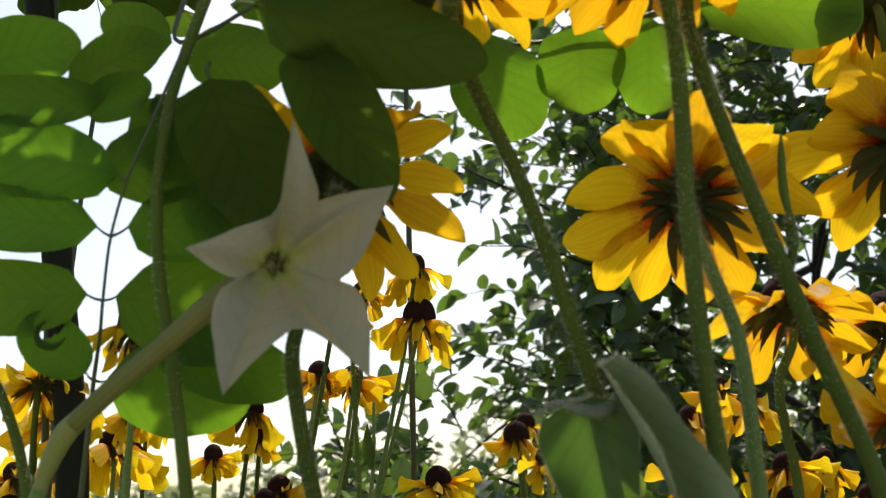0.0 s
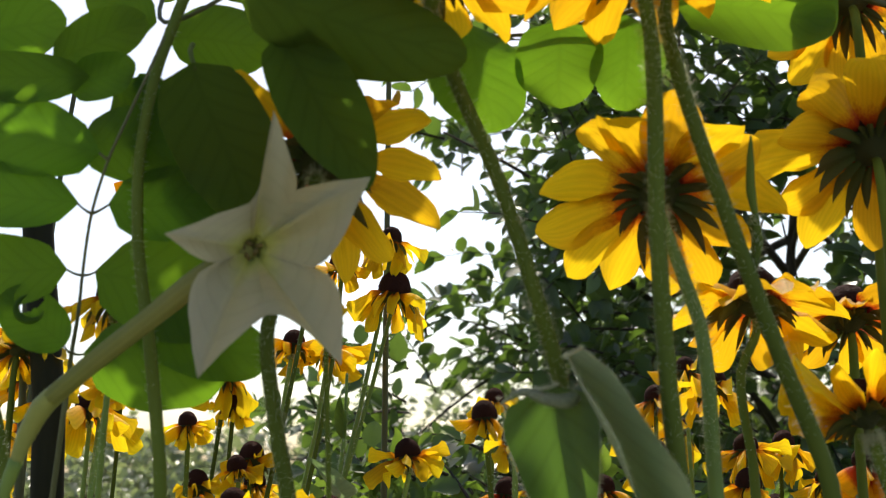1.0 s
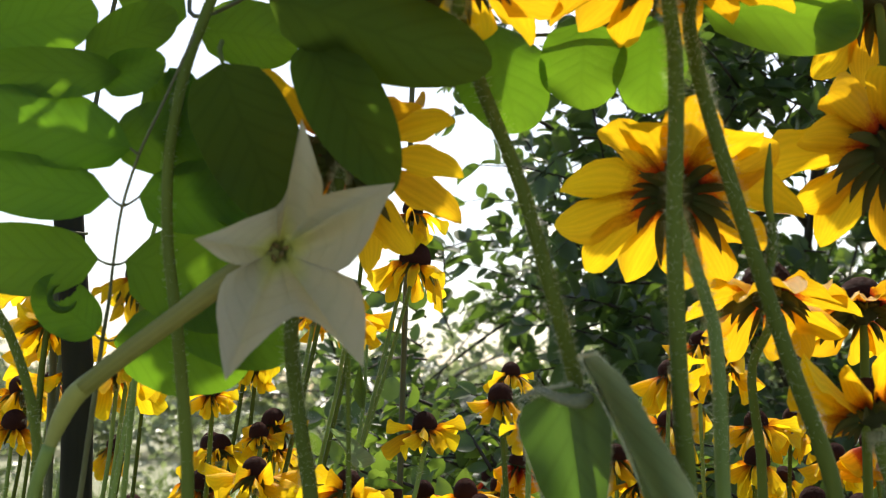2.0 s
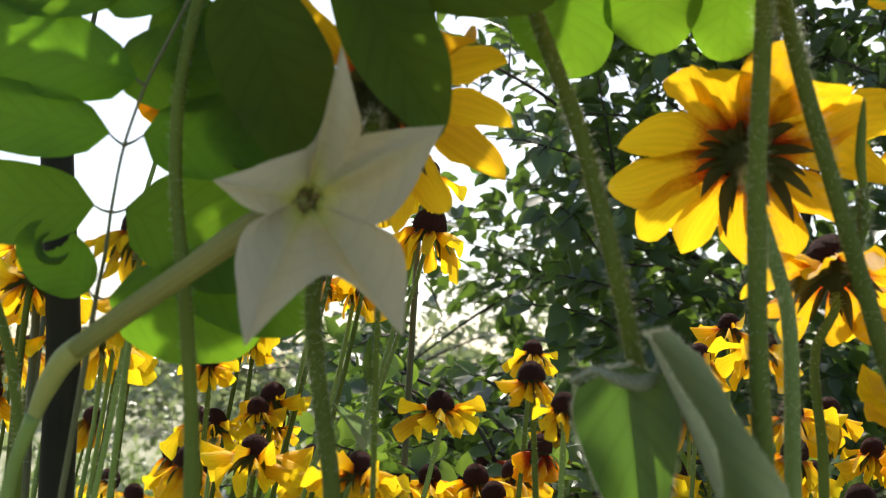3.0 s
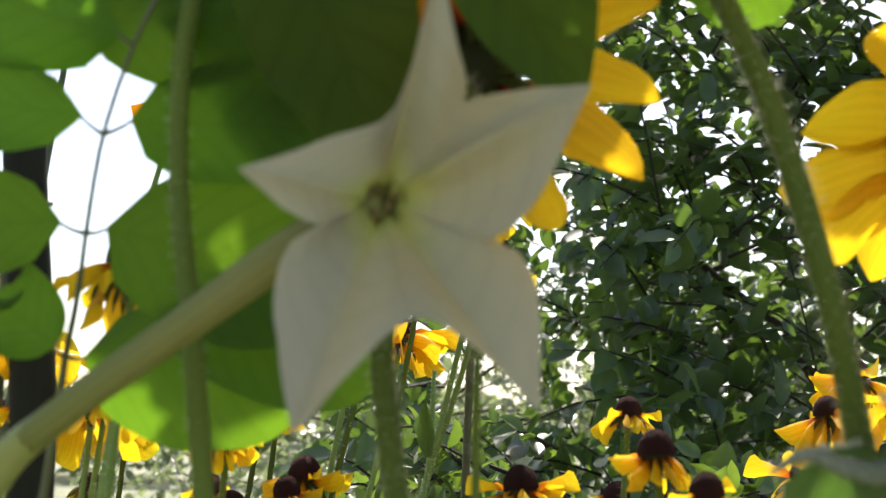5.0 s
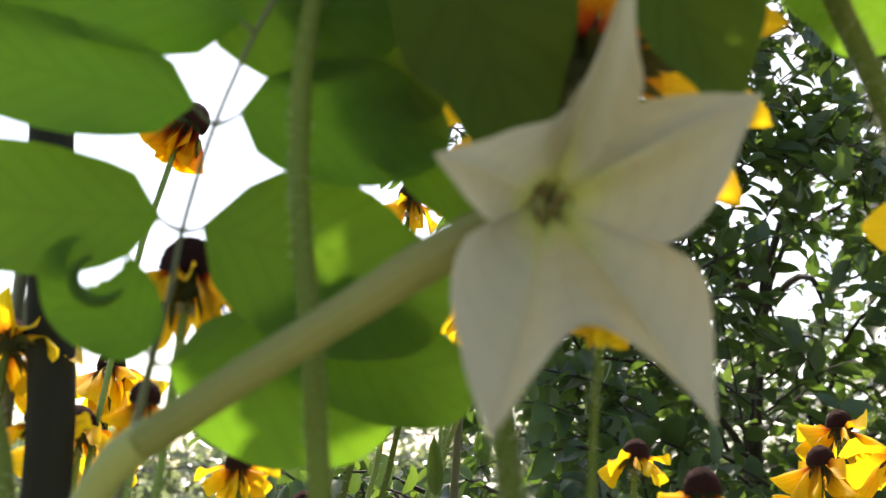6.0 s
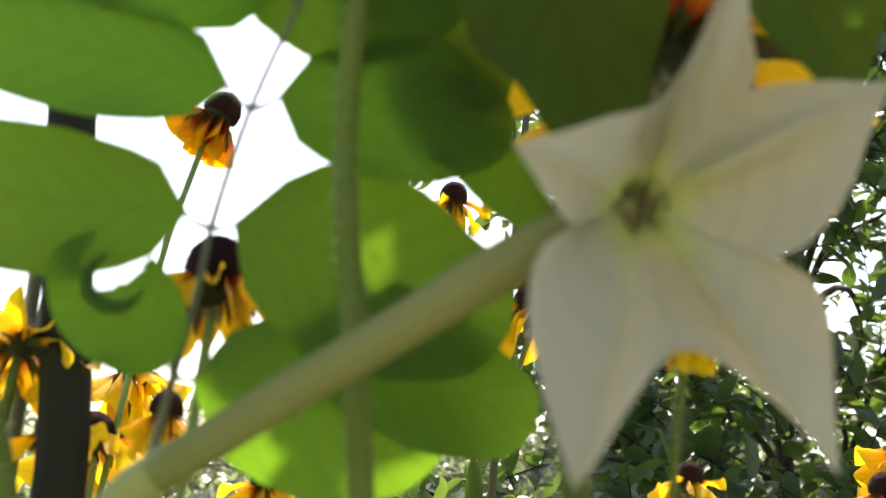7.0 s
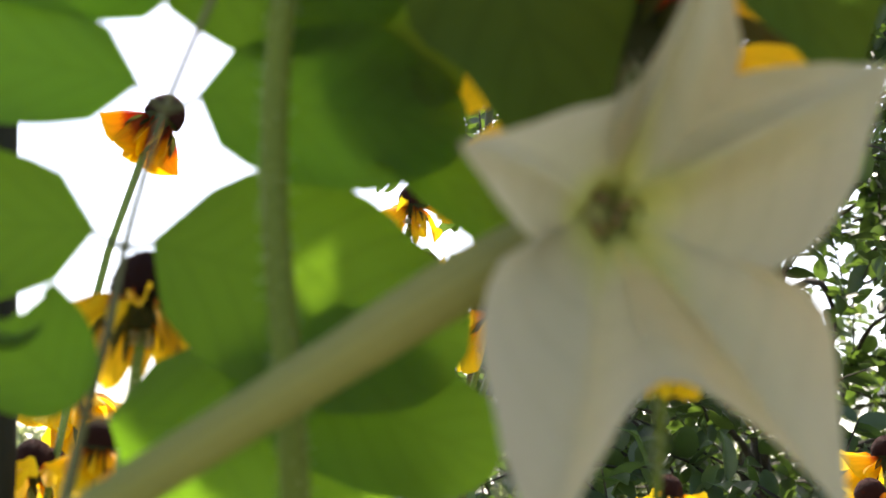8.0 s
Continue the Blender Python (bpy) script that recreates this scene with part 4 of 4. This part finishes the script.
collar = tube("collar", [(0.0302, 0.4105, 0.6974), (0.0380, 0.4093, 0.7018), (0.0467, 0.4087, 0.6991), (0.0550, 0.4081, 0.6985), (0.0608, 0.4081, 0.7041)], [0.0004, 0.0014, 0.0022, 0.0030, 0.0014], M_GREY_LEAF, t, 5, 10, "pale fuzzy leaf base")[1]
hairs(collar, 0.0016, 500, 0.0020, t, 93)


def rim_hairs(leaf, parent, count, length, seed):
    """Short pale hairs along the rim and upper edge of a leaf."""
    r = random.Random(seed)
    me = leaf.data
    m = parent.matrix_basis @ leaf.matrix_basis
    cols = 1 + max(1, round(1 / (me.uv_layers[0].data[1].uv[0] - me.uv_layers[0].data[0].uv[0] or 1)))
    rows = len(me.vertices) // cols
    rim = [m @ me.vertices[i * cols].co for i in range(rows)][::-1] + [m @ me.vertices[i].co for i in range(cols)] + [m @ me.vertices[i * cols + cols - 1].co for i in range(rows)]
    mid = sum(rim, Vector()) / len(rim)
    verts, faces, uvs = [], [], []
    for _ in range(count):
        i = r.randrange(len(rim) - 1)
        p = rim[i].lerp(rim[i + 1], r.random())
        o = ((p - mid).normalized() + Vector((r.gauss(0, 0.5), r.gauss(0, 0.5), r.gauss(0, 0.5)))).normalized()
        w = o.orthogonal().normalized() * 0.00008
        k = len(verts)
        verts += [p - w, p + w, p + o * length * r.uniform(0.4, 1.2)]
        uvs += [(0, 0), (1, 0), (0.5, 1)]
        faces.append((k, k + 1, k + 2))
    tagged(piece("hair_fringe", mesh_of("hair_fringe", verts, faces, M_HAIR, uvs, False), parent), kind="stuff")


for leaf, seed in zip([o for o in t.children if o.name.startswith("leaf")], (91, 92)):
    rim_hairs(leaf, t, 2200, 0.0024, seed)

# ---- stake ----
t = thing("plant_stake", (-0.176, 0.55, 0), "dark painted garden stake standing in the bed", "stake")
tube("pole", [(-0.2132, 0.5500, 1.0084), (-0.1984, 0.5500, 0.8764), (-0.1873, 0.5500, 0.7786), (-0.1778, 0.5500, 0.6986), (-0.178, 0.55, 0.3), (-0.176, 0.55, 0)], [0.0072, 0.0074, 0.0078, 0.0082], M_STAKE, t, 6, 14)

tie = [Vector((-0.1873, 0.5500, 0.7786)) + Vector((0.0086 * math.cos(a), 0.0086 * math.sin(a), 0.0006 * math.sin(2 * a))) for a in np.linspace(0, 2 * math.pi, 17)]
tube("tie", tie, [0.0007, 0.0007], M_VINE, t, 2, 6, "thin dark string tie")

# ---- upright daisies further back: cone top, reach of the petals, droop ----
BACK = (
    ((-0.0143, 0.7000, 0.7994), 0.0345, 58), ((-0.0073, 0.6200, 0.6928), 0.0247, 34), ((0.0304, 0.5400, 0.7077), 0.0173, 50), ((0.0428, 0.5200, 0.6948), 0.0155, 45), ((-0.1551, 0.6600, 0.8549), 0.0225, 95),
    ((-0.1350, 0.5000, 0.7620), 0.0250, 82), ((-0.1501, 0.5500, 0.7246), 0.0163, 75), ((-0.1840, 0.5600, 0.7168), 0.0167, 36), ((-0.1220, 0.6000, 0.7065), 0.0157, 70), ((0.0435, 0.6600, 0.7229), 0.0175, 50),
    ((-0.0178, 0.7000, 0.8276), 0.0280, 85), ((-0.0516, 0.7000, 0.8106), 0.0200, 50), ((-0.1919, 0.6600, 0.7217), 0.0320, 45), ((-0.2476, 0.7200, 0.7486), 0.0360, 45), ((-0.2777, 0.7400, 0.7103), 0.0340, 40),
    ((-0.1177, 0.7000, 0.7419), 0.0300, 70), ((-0.0771, 0.7000, 0.7623), 0.0260, 36), ((-0.0597, 0.7200, 0.7614), 0.0320, 30), ((-0.0965, 0.6000, 0.6673), 0.0300, 24), ((-0.0435, 0.5600, 0.6638), 0.0280, 40),
    ((-0.0265, 0.6600, 0.6529), 0.0220, 60), ((-0.0096, 0.7400, 0.6480), 0.0240, 50), ((0.0183, 0.7200, 0.6509), 0.0260, 50), ((0.0419, 0.7400, 0.6537), 0.0280, 40), ((0.0507, 0.6600, 0.6723), 0.0220, 65),
    ((0.0271, 0.6800, 0.6444), 0.0280, 40), ((0.1447, 0.7000, 0.7278), 0.0300, 55), ((0.1769, 0.6800, 0.7353), 0.0300, 40), ((0.1733, 0.7400, 0.7493), 0.0280, 60), ((0.1603, 0.7800, 0.6969), 0.0320, 40),
    ((0.1203, 0.7600, 0.6736), 0.0260, 50), ((0.1991, 0.7000, 0.6981), 0.0300, 50), ((0.2299, 0.7200, 0.7004), 0.0300, 56), ((0.1896, 0.6600, 0.6768), 0.0260, 75), ((0.2014, 0.6000, 0.6576), 0.0300, 34),
    ((0.2479, 0.7000, 0.6783), 0.0280, 50), ((0.2544, 0.6600, 0.6879), 0.0280, 65), ((0.2341, 0.6200, 0.6531), 0.0280, 45), ((0.1336, 0.7600, 0.6571), 0.0280, 50), ((0.1824, 0.8000, 0.7131), 0.0300, 45),
    ((0.1810, 0.7000, 0.6425), 0.0280, 45), ((0.2339, 0.7600, 0.6609), 0.0280, 50), ((-0.2626, 0.7000, 0.6887), 0.0260, 60), ((-0.1970, 0.7200, 0.7205), 0.0280, 55), ((-0.2864, 0.8000, 0.7841), 0.0360, 50),
    ((-0.2912, 0.8500, 0.7173), 0.0360, 45), ((-0.1961, 0.7500, 0.7541), 0.0320, 70), ((-0.0604, 0.6600, 0.8283), 0.0180, 75), ((-0.0962, 0.6600, 0.6929), 0.0209, 40), ((-0.1023, 0.6400, 0.6848), 0.0164, 45),
    ((-0.1275, 0.6600, 0.6772), 0.0198, 30), ((-0.0994, 0.7000, 0.6771), 0.0182, 36), ((-0.1139, 0.7000, 0.7229), 0.0167, 60))
rb = random.Random(500)
for k, (top, reach, droop) in enumerate(BACK):
    top = Vector(top)
    disc = min(0.0105 if k in (0, 5) else 0.0078, reach * 0.36) * rb.uniform(0.84, 0.98)
    droop, reach = droop * 0.52, reach * 0.94
    axis = Vector((rb.gauss(0, 0.12), rb.gauss(0.02, 0.12), 1)).normalized()
    if k == 4:
        axis = Vector((0.4, 0.1, 0.9)).normalized()
    head = top - axis * disc * 1.45
    lean = -0.06 - 0.15 * min(1, max(0, (top.x + 0.12) / 0.10)) if top.x < 0.02 else 0.02
    foot = Vector((top.x + lean + rb.gauss(0, 0.025), top.y + rb.gauss(0.0, 0.03), 0))
    mid = head.lerp(foot, 0.3) + Vector((rb.gauss(0, 0.004), rb.gauss(0, 0.004), 0))
    rudbeckia(head, axis, reach, disc, droop, rb.choice((13, 14, 16)), [mid, foot], 600 + k, dark=(rb.random() < 0.07 and k != 5) or k == 4, plain=k != 5, stem_r=0.0013, spread=30, width=(0.27, 0.42)[k - 4] if k in (4, 5) else rb.uniform(0.23, 0.31), bristles=620, pale=rb.random() < 0.5, leaves=rb.choice((0, 0, 1)) if top.y > 0.5 else 0)
for k in range(64):
    y = rb.uniform(0.78, 1.5)
    x = rb.uniform(-0.40, 0.46) * y + 0.08 * y
    z = rb.uniform(0.52, 0.66)
    axis = Vector((rb.gauss(0, 0.2), rb.gauss(0, 0.2), 1)).normalized()
    rudbeckia((x, y, z), axis, rb.uniform(0.028, 0.038), 0.010, rb.uniform(25, 60), 11, [(x + rb.gauss(0, 0.02), y, z * 0.6), (x + rb.gauss(0, 0.04), y, 0)], 800 + k, dark=rb.random() < 0.15, plain=True, stem_r=0.0015, spread=16, width=0.46, leaves=2)
